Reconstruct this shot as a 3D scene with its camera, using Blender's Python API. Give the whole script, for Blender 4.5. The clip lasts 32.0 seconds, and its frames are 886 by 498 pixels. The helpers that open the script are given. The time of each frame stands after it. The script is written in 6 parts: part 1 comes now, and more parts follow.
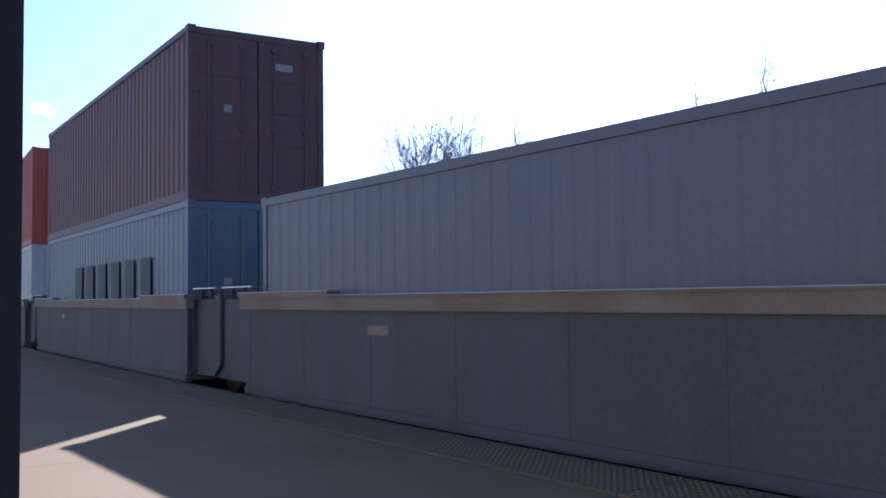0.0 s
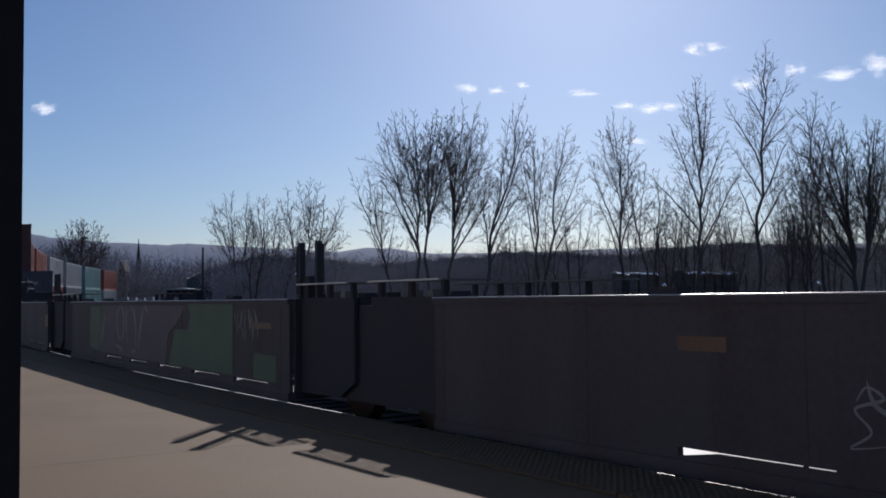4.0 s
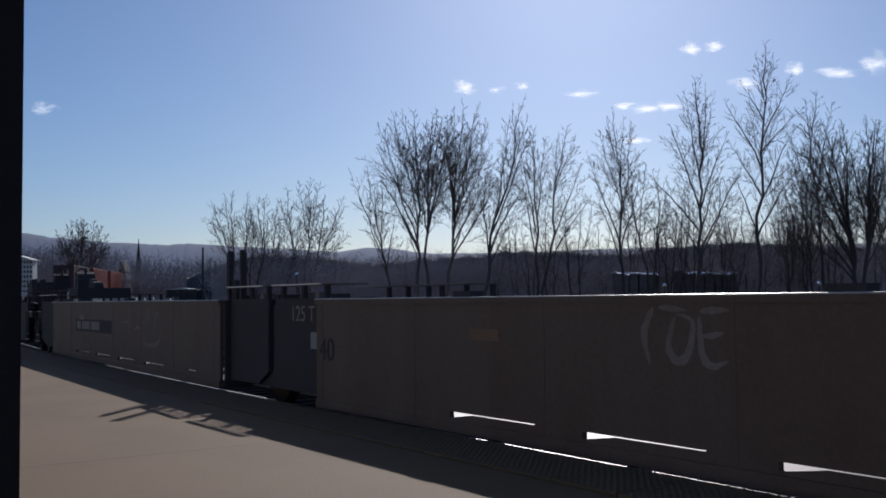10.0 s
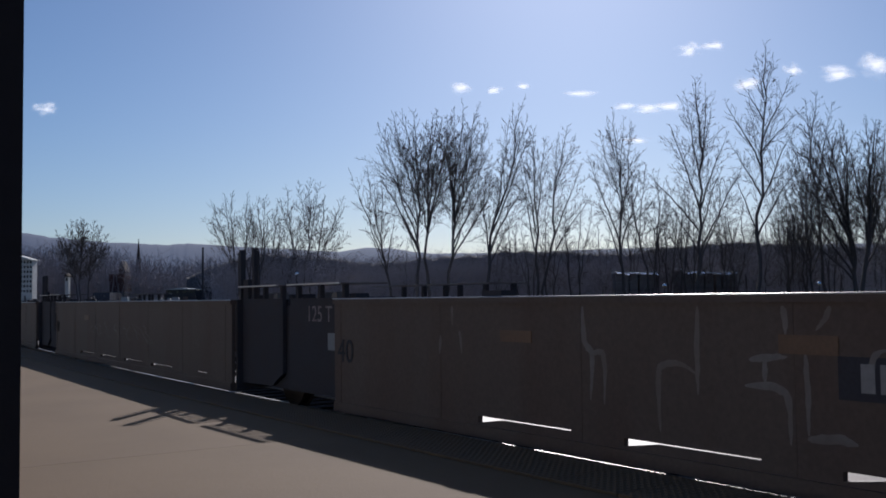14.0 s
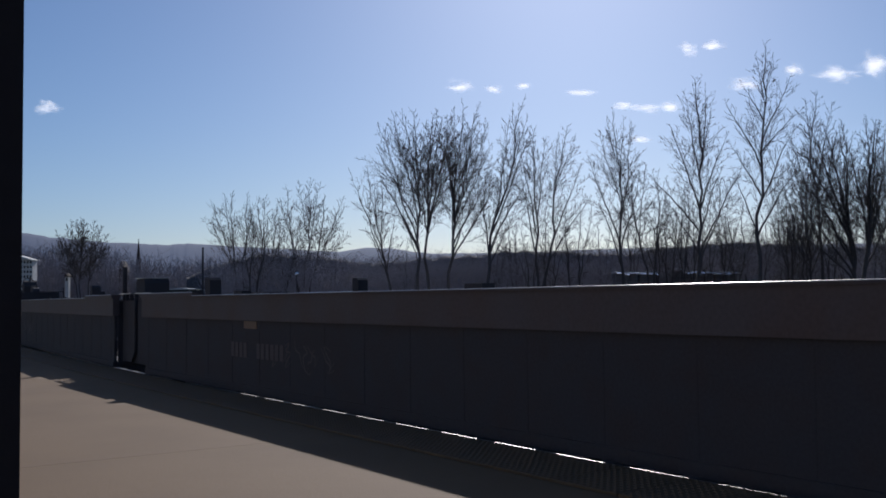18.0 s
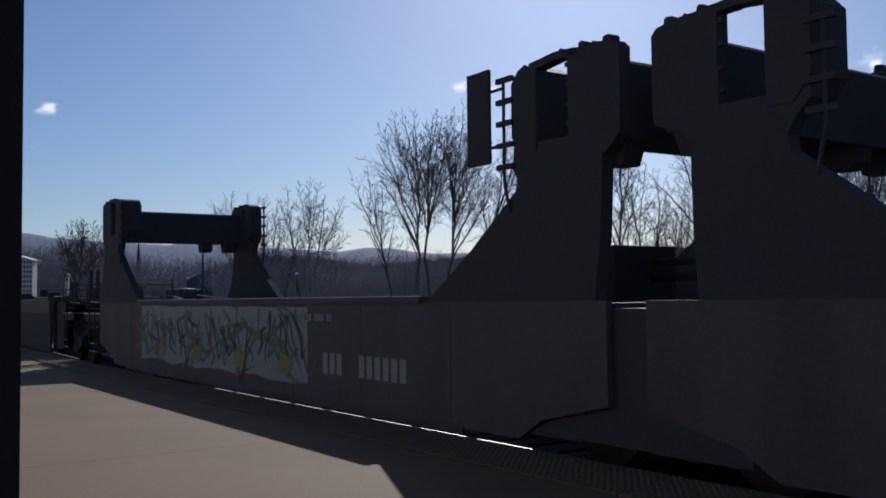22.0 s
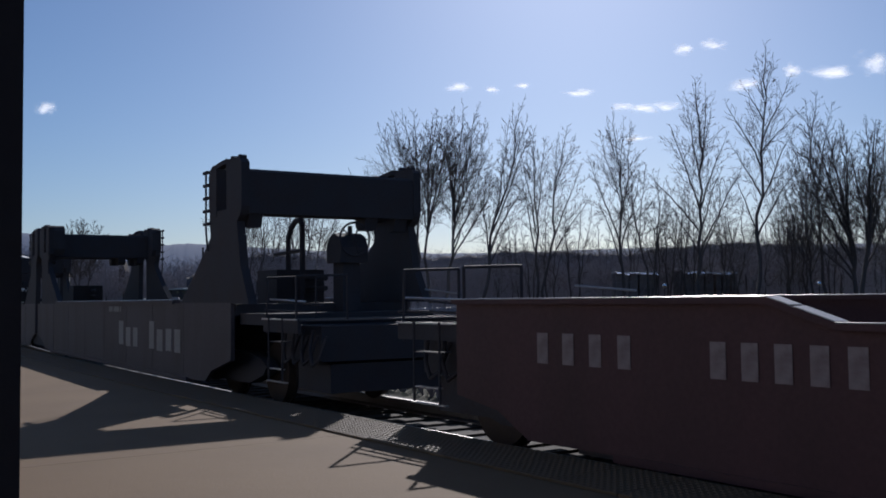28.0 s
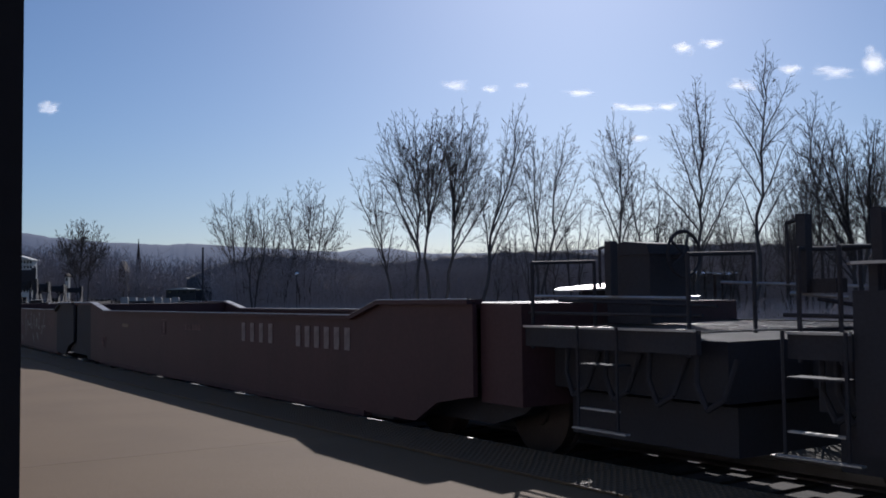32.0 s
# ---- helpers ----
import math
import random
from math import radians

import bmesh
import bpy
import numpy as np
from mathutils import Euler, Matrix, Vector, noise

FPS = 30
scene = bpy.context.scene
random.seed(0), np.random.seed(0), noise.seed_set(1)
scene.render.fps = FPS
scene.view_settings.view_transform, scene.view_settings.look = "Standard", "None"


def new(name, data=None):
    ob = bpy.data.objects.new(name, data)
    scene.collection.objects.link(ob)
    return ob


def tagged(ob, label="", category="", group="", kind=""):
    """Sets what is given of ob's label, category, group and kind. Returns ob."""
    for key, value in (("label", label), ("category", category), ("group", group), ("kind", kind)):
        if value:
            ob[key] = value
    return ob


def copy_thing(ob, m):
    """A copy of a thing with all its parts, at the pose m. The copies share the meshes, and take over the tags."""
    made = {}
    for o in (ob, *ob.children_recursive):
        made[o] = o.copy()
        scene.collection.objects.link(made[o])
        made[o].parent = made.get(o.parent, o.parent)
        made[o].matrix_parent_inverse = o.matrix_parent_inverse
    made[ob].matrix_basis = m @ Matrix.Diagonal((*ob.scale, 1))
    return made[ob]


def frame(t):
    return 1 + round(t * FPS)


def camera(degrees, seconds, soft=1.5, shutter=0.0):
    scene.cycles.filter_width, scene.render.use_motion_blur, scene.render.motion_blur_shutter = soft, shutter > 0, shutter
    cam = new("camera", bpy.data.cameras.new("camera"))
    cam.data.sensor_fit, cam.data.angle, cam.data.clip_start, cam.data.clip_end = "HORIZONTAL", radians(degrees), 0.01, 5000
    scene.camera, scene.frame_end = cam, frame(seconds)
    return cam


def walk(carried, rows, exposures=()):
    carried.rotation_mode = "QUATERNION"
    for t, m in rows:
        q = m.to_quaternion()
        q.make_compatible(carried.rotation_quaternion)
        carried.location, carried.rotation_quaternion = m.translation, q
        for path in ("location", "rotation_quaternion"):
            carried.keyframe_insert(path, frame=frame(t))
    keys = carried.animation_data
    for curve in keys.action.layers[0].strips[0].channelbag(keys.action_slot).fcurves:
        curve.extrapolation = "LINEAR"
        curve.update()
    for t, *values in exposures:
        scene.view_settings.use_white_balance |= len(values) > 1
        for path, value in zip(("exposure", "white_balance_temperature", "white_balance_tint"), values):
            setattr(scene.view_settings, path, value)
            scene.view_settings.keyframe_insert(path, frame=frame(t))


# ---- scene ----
# ---------- camera ----------
EYE_Z = 1.4377
cam = camera(48.857, 32.0, soft=1.8)


def sight(yaw, pitch, roll):
    """The camera's pose from its heading off the track's direction, its tilt and its roll, in degrees."""
    y, p, r = radians(yaw), radians(pitch), radians(roll)
    fw = Vector((-math.cos(y) * math.cos(p), math.sin(y) * math.cos(p), math.sin(p)))
    rt = fw.cross(Vector((0, 0, 1))).normalized()
    up = rt.cross(fw)
    a = rt * math.cos(r) + up * math.sin(r)
    b = up * math.cos(r) - rt * math.sin(r)
    m = Matrix((a, b, -fw)).transposed().to_4x4()
    m.translation = (0, 0, EYE_Z)
    return m


VIEW = sight(35.2557, 2.8473, -0.6766)
TAN = math.tan(radians(48.857) / 2)


def far_point(px, py, dist):
    """A point in the distance, at that many metres along the view, by its bearing."""
    d = VIEW.to_3x3() @ Vector(((px / 784 - 1) * TAN, (441 - py) / 784 * TAN, -1))
    return VIEW.translation + d * dist


KELVIN, TINT = 5590, 14.5
walk(cam, [(0, VIEW), (32, VIEW)], [(0, 1.95, 5250, TINT), (0.3, 1.3, 5400, TINT), (0.5, 0.75, KELVIN, TINT), (0.7, 0.3, KELVIN, TINT), (1.0, 0.0, KELVIN, TINT), (32, 0.0, KELVIN, TINT)])

# ---------- light ----------
SUN_DIR = Vector((-1.45, 1.37, 1.0)).normalized()
world = bpy.data.worlds.new("sky")
scene.world = world
world.use_nodes = True
wt = world.node_tree
wt.nodes.clear()
sky = wt.nodes.new("ShaderNodeTexSky")
sky.sky_type, sky.sun_disc = "NISHITA", False
sky.sun_elevation = math.asin(SUN_DIR.z)
sky.sun_rotation = math.atan2(SUN_DIR.x, SUN_DIR.y)
sky.air_density, sky.dust_density, sky.ozone_density = 1.0, 0.5, 4.5
bg = wt.nodes.new("ShaderNodeBackground")
bg.inputs[1].default_value = 0.058
wo = wt.nodes.new("ShaderNodeOutputWorld")
wt.links.new(sky.outputs[0], bg.inputs[0])
wt.links.new(bg.outputs[0], wo.inputs[0])
lamp = bpy.data.lights.new("sun", "SUN")
lamp.energy, lamp.angle, lamp.color = 4.2, radians(0.53), (1.0, 0.90, 0.76)
sun = new("sun", lamp)
sun.matrix_world = Matrix.Translation((0, 0, 60)) @ SUN_DIR.to_track_quat("Z", "Y").to_matrix().to_4x4()


# ---------- materials ----------
def mat(name, col, rough=0.7, metal=0.0, var=0.25, scale=3.0, fine=40.0, bump=0.15, dirt=None, amount=0.35, streak=(1, 1, 1), glow=None):
    """A surface with broad stains and fine grain. dirt: the colour of the stains."""
    m = bpy.data.materials.new(name)
    m.use_nodes = True
    t = m.node_tree
    b = t.nodes["Principled BSDF"]
    co = t.nodes.new("ShaderNodeTexCoord")
    mp = t.nodes.new("ShaderNodeMapping")
    mp.inputs["Scale"].default_value = streak
    t.links.new(co.outputs["Object"], mp.inputs[0])
    n1 = t.nodes.new("ShaderNodeTexNoise")
    n1.inputs["Scale"].default_value, n1.inputs["Detail"].default_value = scale, 6
    n2 = t.nodes.new("ShaderNodeTexNoise")
    n2.inputs["Scale"].default_value, n2.inputs["Detail"].default_value = fine, 3
    t.links.new(mp.outputs[0], n1.inputs[0])
    t.links.new(co.outputs["Object"], n2.inputs[0])
    ramp = t.nodes.new("ShaderNodeValToRGB")
    ramp.color_ramp.elements[0].position, ramp.color_ramp.elements[1].position = 0.42, 0.72
    t.links.new(n1.outputs[0], ramp.inputs[0])
    mix = t.nodes.new("ShaderNodeMix")
    mix.data_type = "RGBA"
    mix.inputs[6].default_value = (*col, 1)
    d = dirt or tuple(c * 0.6 for c in col)
    mix.inputs[7].default_value = (*d, 1)
    mul = t.nodes.new("ShaderNodeMath")
    mul.operation = "MULTIPLY"
    mul.inputs[1].default_value = amount
    t.links.new(ramp.outputs[0], mul.inputs[0])
    t.links.new(mul.outputs[0], mix.inputs[0])
    hsv = t.nodes.new("ShaderNodeHueSaturation")
    mr = t.nodes.new("ShaderNodeMapRange")
    mr.inputs[3].default_value, mr.inputs[4].default_value = 1 - var, 1 + var
    t.links.new(n2.outputs[0], mr.inputs[0])
    t.links.new(mr.outputs[0], hsv.inputs["Value"])
    t.links.new(mix.outputs[2], hsv.inputs["Color"])
    t.links.new(hsv.outputs[0], b.inputs["Base Color"])
    b.inputs["Roughness"].default_value, b.inputs["Metallic"].default_value = rough, metal
    b.inputs["Specular IOR Level"].default_value = 0.25 if rough > 0.5 else 0.5
    if bump:
        bp = t.nodes.new("ShaderNodeBump")
        bp.inputs["Strength"].default_value, bp.inputs["Distance"].default_value = bump, 0.01
        t.links.new(n2.outputs[0], bp.inputs["Height"])
        t.links.new(bp.outputs[0], b.inputs["Normal"])
    # glow: distance haze put in as emission, used on the hills alone
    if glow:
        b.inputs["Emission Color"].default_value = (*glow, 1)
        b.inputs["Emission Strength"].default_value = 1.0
    return m


RUST = (0.10, 0.045, 0.025)
M_CONC = mat("concrete", (0.157, 0.099, 0.048), 0.85, scale=0.6, fine=55, var=0.10, bump=0.25, dirt=(0.124, 0.076, 0.036), amount=0.8)
M_TACT = mat("tactile_paving", (0.115, 0.078, 0.042), 0.7, scale=2, fine=60)
M_BALLAST = mat("ballast", (0.085, 0.078, 0.072), 0.95, scale=1.5, fine=18, var=0.6, bump=1.0)
M_SOIL = mat("soil", (0.05, 0.042, 0.03), 0.95, scale=0.05, fine=2.5, var=0.4, dirt=(0.05, 0.055, 0.028), amount=0.8)
M_RAIL = mat("rail_steel", (0.30, 0.285, 0.27), 0.42, 1.0, scale=4, fine=60, var=0.15, bump=0.05, dirt=RUST, amount=0.15)
M_TIE = mat("tie_wood", (0.045, 0.037, 0.03), 0.9, scale=2, fine=25, streak=(1, 8, 1))
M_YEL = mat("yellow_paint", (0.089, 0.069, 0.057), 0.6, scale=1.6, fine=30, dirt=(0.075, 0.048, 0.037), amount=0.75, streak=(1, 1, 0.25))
M_DARK = mat("dark_maroon_paint", (0.064, 0.056, 0.064), 0.65, scale=1.6, fine=30, dirt=(0.045, 0.034, 0.033), amount=0.7, streak=(1, 1, 0.25))
M_BLACK = mat("black_steel", (0.038, 0.038, 0.045), 0.8, scale=3, fine=40, dirt=(0.044, 0.028, 0.022), amount=0.3)
M_GREY = mat("weathered_grey_paint", (0.050, 0.050, 0.055), 0.7, scale=1.6, fine=30, dirt=(0.04, 0.031, 0.026), amount=0.5, streak=(1, 1, 0.25))
M_TAN = mat("tan_paint", (0.13, 0.10, 0.075), 0.65, scale=1.2, fine=30, dirt=RUST, amount=0.6)
M_RED = mat("red_oxide_paint", (0.064, 0.032, 0.035), 0.6, scale=1.6, fine=30, dirt=(0.045, 0.026, 0.027), amount=0.6, streak=(1, 1, 0.25))
M_BROWN = mat("rusty_brown_paint", (0.067, 0.058, 0.062), 0.65, scale=1.4, fine=30, dirt=(0.07, 0.043, 0.034), amount=0.6)
# pale steel; also carries painted sunlit lines on edges, treads and slopes
M_LEDGE = mat("pale_steel", (0.45, 0.43, 0.41), 0.45, 0.3, scale=3, fine=40)
M_WHITE = mat("white_stencil_paint", (0.62, 0.62, 0.60), 0.7, scale=3, fine=30, amount=0.5)
M_ORANGE = mat("orange_reflector", (0.11, 0.058, 0.028), 0.5, scale=6, fine=40)
M_BOXRED = mat("container_red", (0.24, 0.055, 0.04), 0.55, scale=1.0, fine=20, dirt=RUST, amount=0.4)
M_BOXBLUE = mat("container_blue", (0.041, 0.045, 0.067), 0.5, scale=1.0, fine=20, dirt=(0.03, 0.04, 0.08), amount=0.4)
M_BOXGREY = mat("container_light_grey", (0.25, 0.27, 0.29), 0.5, scale=1.0, fine=20, dirt=(0.25, 0.22, 0.2), amount=0.4)
M_BOXSLATE = mat("container_slate", (0.046, 0.066, 0.098), 0.5, scale=1.0, fine=20, dirt=(0.045, 0.05, 0.06), amount=0.4)
M_BOXTEAL = mat("container_teal", (0.12, 0.24, 0.25), 0.5, scale=1.0, fine=20, amount=0.4)
M_BOXBROWN = mat("container_maroon", (0.075, 0.040, 0.044), 0.55, scale=1.0, fine=20, dirt=RUST, amount=0.4)
M_BARK = mat("bark", (0.085, 0.076, 0.076), 0.9, scale=1.5, fine=12, bump=0.3)
M_TWIG = mat("twigs", (0.11, 0.095, 0.09), 0.9, scale=0.5, fine=3, bump=0)
M_WHEEL = mat("rusty_wheel_steel", (0.05, 0.038, 0.032), 0.7, 0.3, scale=5, fine=40)
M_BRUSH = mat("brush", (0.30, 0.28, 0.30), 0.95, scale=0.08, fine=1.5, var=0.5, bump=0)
M_BACKING = mat("dark_brush_backing", (0.085, 0.076, 0.078), 0.95, scale=0.08, fine=1.5, var=0.5, bump=0)
# near-black woods; the blue haze over them is painted as glow
M_HILL = mat("wooded_hill_haze_glow", (0.02, 0.02, 0.02), 1.0, scale=0.004, fine=0.03, var=0.3, bump=0, glow=(0.055, 0.072, 0.115))
M_FRAME = mat("dark_window_frame", (0.012, 0.012, 0.016), 0.8, scale=6, fine=60)
M_WALL = mat("brick_wall", (0.06, 0.042, 0.036), 0.9, scale=2, fine=20)
M_HOUSE = mat("white_siding", (0.6, 0.6, 0.58), 0.7, scale=0.5, fine=4)
# white of the added wall that bounces sun behind the viewer
M_BOUNCE = mat("bounce_wall_white", (0.78, 0.77, 0.74), 0.8, scale=0.4, fine=6, var=0.06, dirt=(0.6, 0.58, 0.55), amount=0.4)
M_ROOF = mat("shingle_roof", (0.06, 0.045, 0.042), 0.9, scale=1, fine=6)
M_GLASSD = mat("dark_pane", (0.02, 0.022, 0.028), 0.12, scale=1, fine=2, var=0.05, bump=0)
M_LIME = mat("graffiti_green", (0.085, 0.125, 0.085), 0.6, scale=2, fine=20)
M_LILAC = mat("graffiti_grey", (0.105, 0.088, 0.10), 0.6, scale=2, fine=20)
M_SKYB = mat("graffiti_blue", (0.085, 0.17, 0.215), 0.6, scale=2, fine=20, dirt=(0.05, 0.09, 0.13), amount=0.8)
M_CREAM = mat("graffiti_pale", (0.20, 0.22, 0.235), 0.6, scale=1, fine=20)
M_CHROME = mat("polished_panel", (0.85, 0.86, 0.88), 0.12, 1.0, scale=1, fine=4, var=0.1, bump=0)
M_TAG = mat("sprayed_grey", (0.22, 0.215, 0.215), 0.7, scale=2, fine=20)
M_FAINT = mat("faded_stencil_paint", (0.15, 0.10, 0.10), 0.7, scale=6, fine=30, dirt=(0.07, 0.035, 0.035), amount=0.9)
M_STEN = mat("worn_stencil_paint", (0.22, 0.19, 0.19), 0.7, scale=7, fine=30, dirt=(0.08, 0.04, 0.04), amount=0.7)
M_TARP = mat("dull_tarpaulin", (0.17, 0.155, 0.16), 0.85, scale=1.5, fine=10, dirt=(0.05, 0.045, 0.045), amount=0.6)
M_GRATE = mat("dull_grating_steel", (0.15, 0.145, 0.14), 0.6, 0.2, scale=3, fine=40, dirt=RUST, amount=0.5)
M_YTAG = mat("faded_spray", (0.165, 0.15, 0.14), 0.7, scale=2.5, fine=20, dirt=(0.125, 0.10, 0.08), amount=0.9)
M_TEAL = mat("faded_teal_spray", (0.082, 0.108, 0.108), 0.7, scale=2.5, fine=20, dirt=(0.11, 0.09, 0.07), amount=0.8)
# pale metal with some rust, for bright glints on edges, rods and plates
M_EDGE = mat("pale_glint_metal", (0.42, 0.41, 0.40), 0.35, 0.6, scale=4, fine=40, dirt=RUST, amount=0.3)
M_YBLOB = mat("graffiti_yellow", (0.19, 0.165, 0.06), 0.6, scale=2, fine=20)
M_INK = mat("graffiti_black", (0.02, 0.022, 0.03), 0.6, scale=2, fine=20)


# ---------- mesh helpers ----------
def box(bm, x0, x1, y0, y1, z0, z1):
    vs = [bm.verts.new((x, y, z)) for x in (x0, x1) for y in (y0, y1) for z in (z0, z1)]
    for f in ((0, 1, 3, 2), (4, 6, 7, 5), (0, 4, 5, 1), (2, 3, 7, 6), (0, 2, 6, 4), (1, 5, 7, 3)):
        bm.faces.new([vs[i] for i in f])


def prism(bm, pts, y0, y1):
    """A plate cut to an outline in x and z, from y0 to y1."""
    a = [bm.verts.new((x, y0, z)) for x, z in pts]
    b = [bm.verts.new((x, y1, z)) for x, z in pts]
    bm.faces.new(a)
    bm.faces.new(b[::-1])
    for i in range(len(pts)):
        j = (i + 1) % len(pts)
        bm.faces.new((a[j], a[i], b[i], b[j]))


def tube(bm, p, q, r, n=6, r2=None):
    p, q = Vector(p), Vector(q)
    d = (q - p).normalized()
    s = d.orthogonal().normalized()
    t = d.cross(s)
    r2 = r if r2 is None else r2
    a = [bm.verts.new(p + (s * math.cos(k * 2 * math.pi / n) + t * math.sin(k * 2 * math.pi / n)) * r) for k in range(n)]
    b = [bm.verts.new(q + (s * math.cos(k * 2 * math.pi / n) + t * math.sin(k * 2 * math.pi / n)) * r2) for k in range(n)]
    for k in range(n):
        bm.faces.new((a[k], a[(k + 1) % n], b[(k + 1) % n], b[k]))
    bm.faces.new(a[::-1])
    bm.faces.new(b)


def wheel_ring(bm, c, r, thick, axis="x", n=20):
    """A hand wheel: rim and spokes, standing across the axis."""
    c = Vector(c)
    u, v = (Vector((0, 1, 0)), Vector((0, 0, 1))) if axis == "x" else (Vector((1, 0, 0)), Vector((0, 0, 1)))
    ps = [c + (u * math.cos(k * 2 * math.pi / n) + v * math.sin(k * 2 * math.pi / n)) * r for k in range(n)]
    for k in range(n):
        tube(bm, ps[k], ps[(k + 1) % n], thick, 5)
    for k in range(0, n, n // 5):
        tube(bm, c, ps[k], thick * 0.7, 4)


def mesh(name, bm, material, smooth=False):
    bmesh.ops.recalc_face_normals(bm, faces=bm.faces)
    me = bpy.data.meshes.new(name)
    bm.to_mesh(me)
    bm.free()
    me.materials.append(material)
    if smooth:
        me.shade_smooth()
    return me


def part(name, bm, material, parent, label=""):
    ob = new(name, mesh(name, bm, material))
    ob.parent = parent
    if label:
        tagged(ob, label)
    return ob


def single(name, bm, material, label, category, group="", kind="", smooth=False):
    return tagged(new(name, mesh(name, bm, material, smooth)), label, category, group, kind)


def words(name, text, size, material, parent, m):
    """Stencilled writing, as a thin mesh."""
    cu = bpy.data.curves.new(name, "FONT")
    cu.body, cu.size, cu.extrude = text, size, 0.002
    tmp = bpy.data.objects.new("tmp", cu)
    me = bpy.data.meshes.new_from_object(tmp)
    bpy.data.objects.remove(tmp)
    me.materials.clear()
    me.materials.append(material)
    ob = new(name, me)
    ob.parent = parent
    ob.matrix_local = m
    return ob


NEAR_FACE = Matrix(((1, 0, 0, 0), (0, 0, -1, 0), (0, 1, 0, 0), (0, 0, 0, 1)))


# ---------- the track's line ----------
D, UC, K1, U2, K2 = 6.7336, 3.3957, 0.00319, 139.9, 0.0001


def track(u):
    """The track's centre at u metres along the train's way: x, y, heading off the straight."""
    if u < UC:
        return -u, D, 0.0
    th = K1 * (min(u, U2) - UC)
    x, y = -UC - math.sin(th) / K1, D + (1 - math.cos(th)) / K1
    if u > U2:
        x, y = x - math.cos(th) * (u - U2), y + math.sin(th) * (u - U2)
    return x, y, th


def beside(u, l, z=0.0):
    x, y, th = track(u)
    return Vector((x + l * math.sin(th), y + l * math.cos(th), z))


def travelled(t):
    return 11.3111 * t - 0.01325 * t * t + 0.000333 * t ** 3


def car_pose(c, t, half=5.5):
    u = c + travelled(t)
    f, r = beside(u + half, 0), beside(u - half, 0)
    d = r - f
    m = Matrix.Rotation(math.atan2(d.y, d.x), 4, "Z")
    m.translation = (f + r) / 2
    return m


MOVING = []
GROUND_Z, DECK_Z, EDGE = -0.45, 0.23, -1.68


# ---------- ground, platform, track ----------
def strip(name, us, cross, material, label, category, kind="structure", split=False):
    """A band along the track; cross: the outline (l, z) of its section."""
    bm = bmesh.new()
    prev = None
    for u in us:
        row = [bm.verts.new(beside(u, l, z)) for l, z in cross]
        if prev:
            for i in range(len(row) - 1):
                bm.faces.new((prev[i], prev[i + 1], row[i + 1], row[i]))
        prev = row
    return single(name, bm, material, label, category, kind=kind)


def steps(a, b, s):
    n = int(round((b - a) / s))
    return [a + (b - a) * i / n for i in range(n + 1)]


bm = bmesh.new()
box(bm, -2500, 2500, -2500, 2500, GROUND_Z - 1, GROUND_Z)
single("ground", bm, M_SOIL, "dark bare winter soil and dead grass", "ground", kind="structure")
strip("ballast", steps(-60, 330, 3), [(-1.78, GROUND_Z), (-1.75, -0.20), (1.9, -0.20), (3.2, GROUND_Z - 0.02)], M_BALLAST, "grey crushed-stone ballast under the track", "ballast")
for side, nm in ((-0.7525, "near"), (0.7525, "far")):
    s = side
    strip("rail", steps(-60, 330, 2.0), [(s - .07, -.17), (s - .07, -.15), (s - .012, -.13), (s - .012, -.045), (s - .037, -.035), (s - .037, -.006), (s - .03, 0), (s + .03, 0), (s + .037, -.006), (s + .037, -.035), (s + .012, -.045), (s + .012, -.13), (s + .07, -.15), (s + .07, -.17)], M_RAIL, "worn steel running rail on wooden ties", "rail")
bm = bmesh.new()
for i in range(0, 400):
    u = -50 + i * 0.53
    vs = []
    for z in (-.36, -.172):
        for dx, dl in ((-.11, -1.3), (.11, -1.3), (.11, 1.3), (-.11, 1.3)):
            p = beside(u + dx, dl, z)
            vs.append(bm.verts.new(p))
    for f in ((4, 5, 6, 7), (0, 1, 5, 4), (1, 2, 6, 5), (2, 3, 7, 6), (3, 0, 4, 7)):
        bm.faces.new([vs[k] for k in f])
single("tie", bm, M_TIE, "dark creosoted wooden track ties in ballast", "railway tie", kind="stuff")

# ---------- platform ----------
platform = tagged(new("platform"), "sunlit tan concrete station platform beside the track", "platform", kind="structure")
bm = bmesh.new()
prev = None
for u in steps(-62, 190, 2):
    row = [bm.verts.new(beside(u, l, z)) for l, z in ((-40, DECK_Z - .02), (EDGE - .02, DECK_Z - .02), (EDGE, DECK_Z - .03), (EDGE, GROUND_Z))]
    if prev:
        for i in range(3):
            bm.faces.new((prev[i], prev[i + 1], row[i + 1], row[i]))
    prev = row
part("base", bm, M_CONC, platform)
PITCH = 6.1
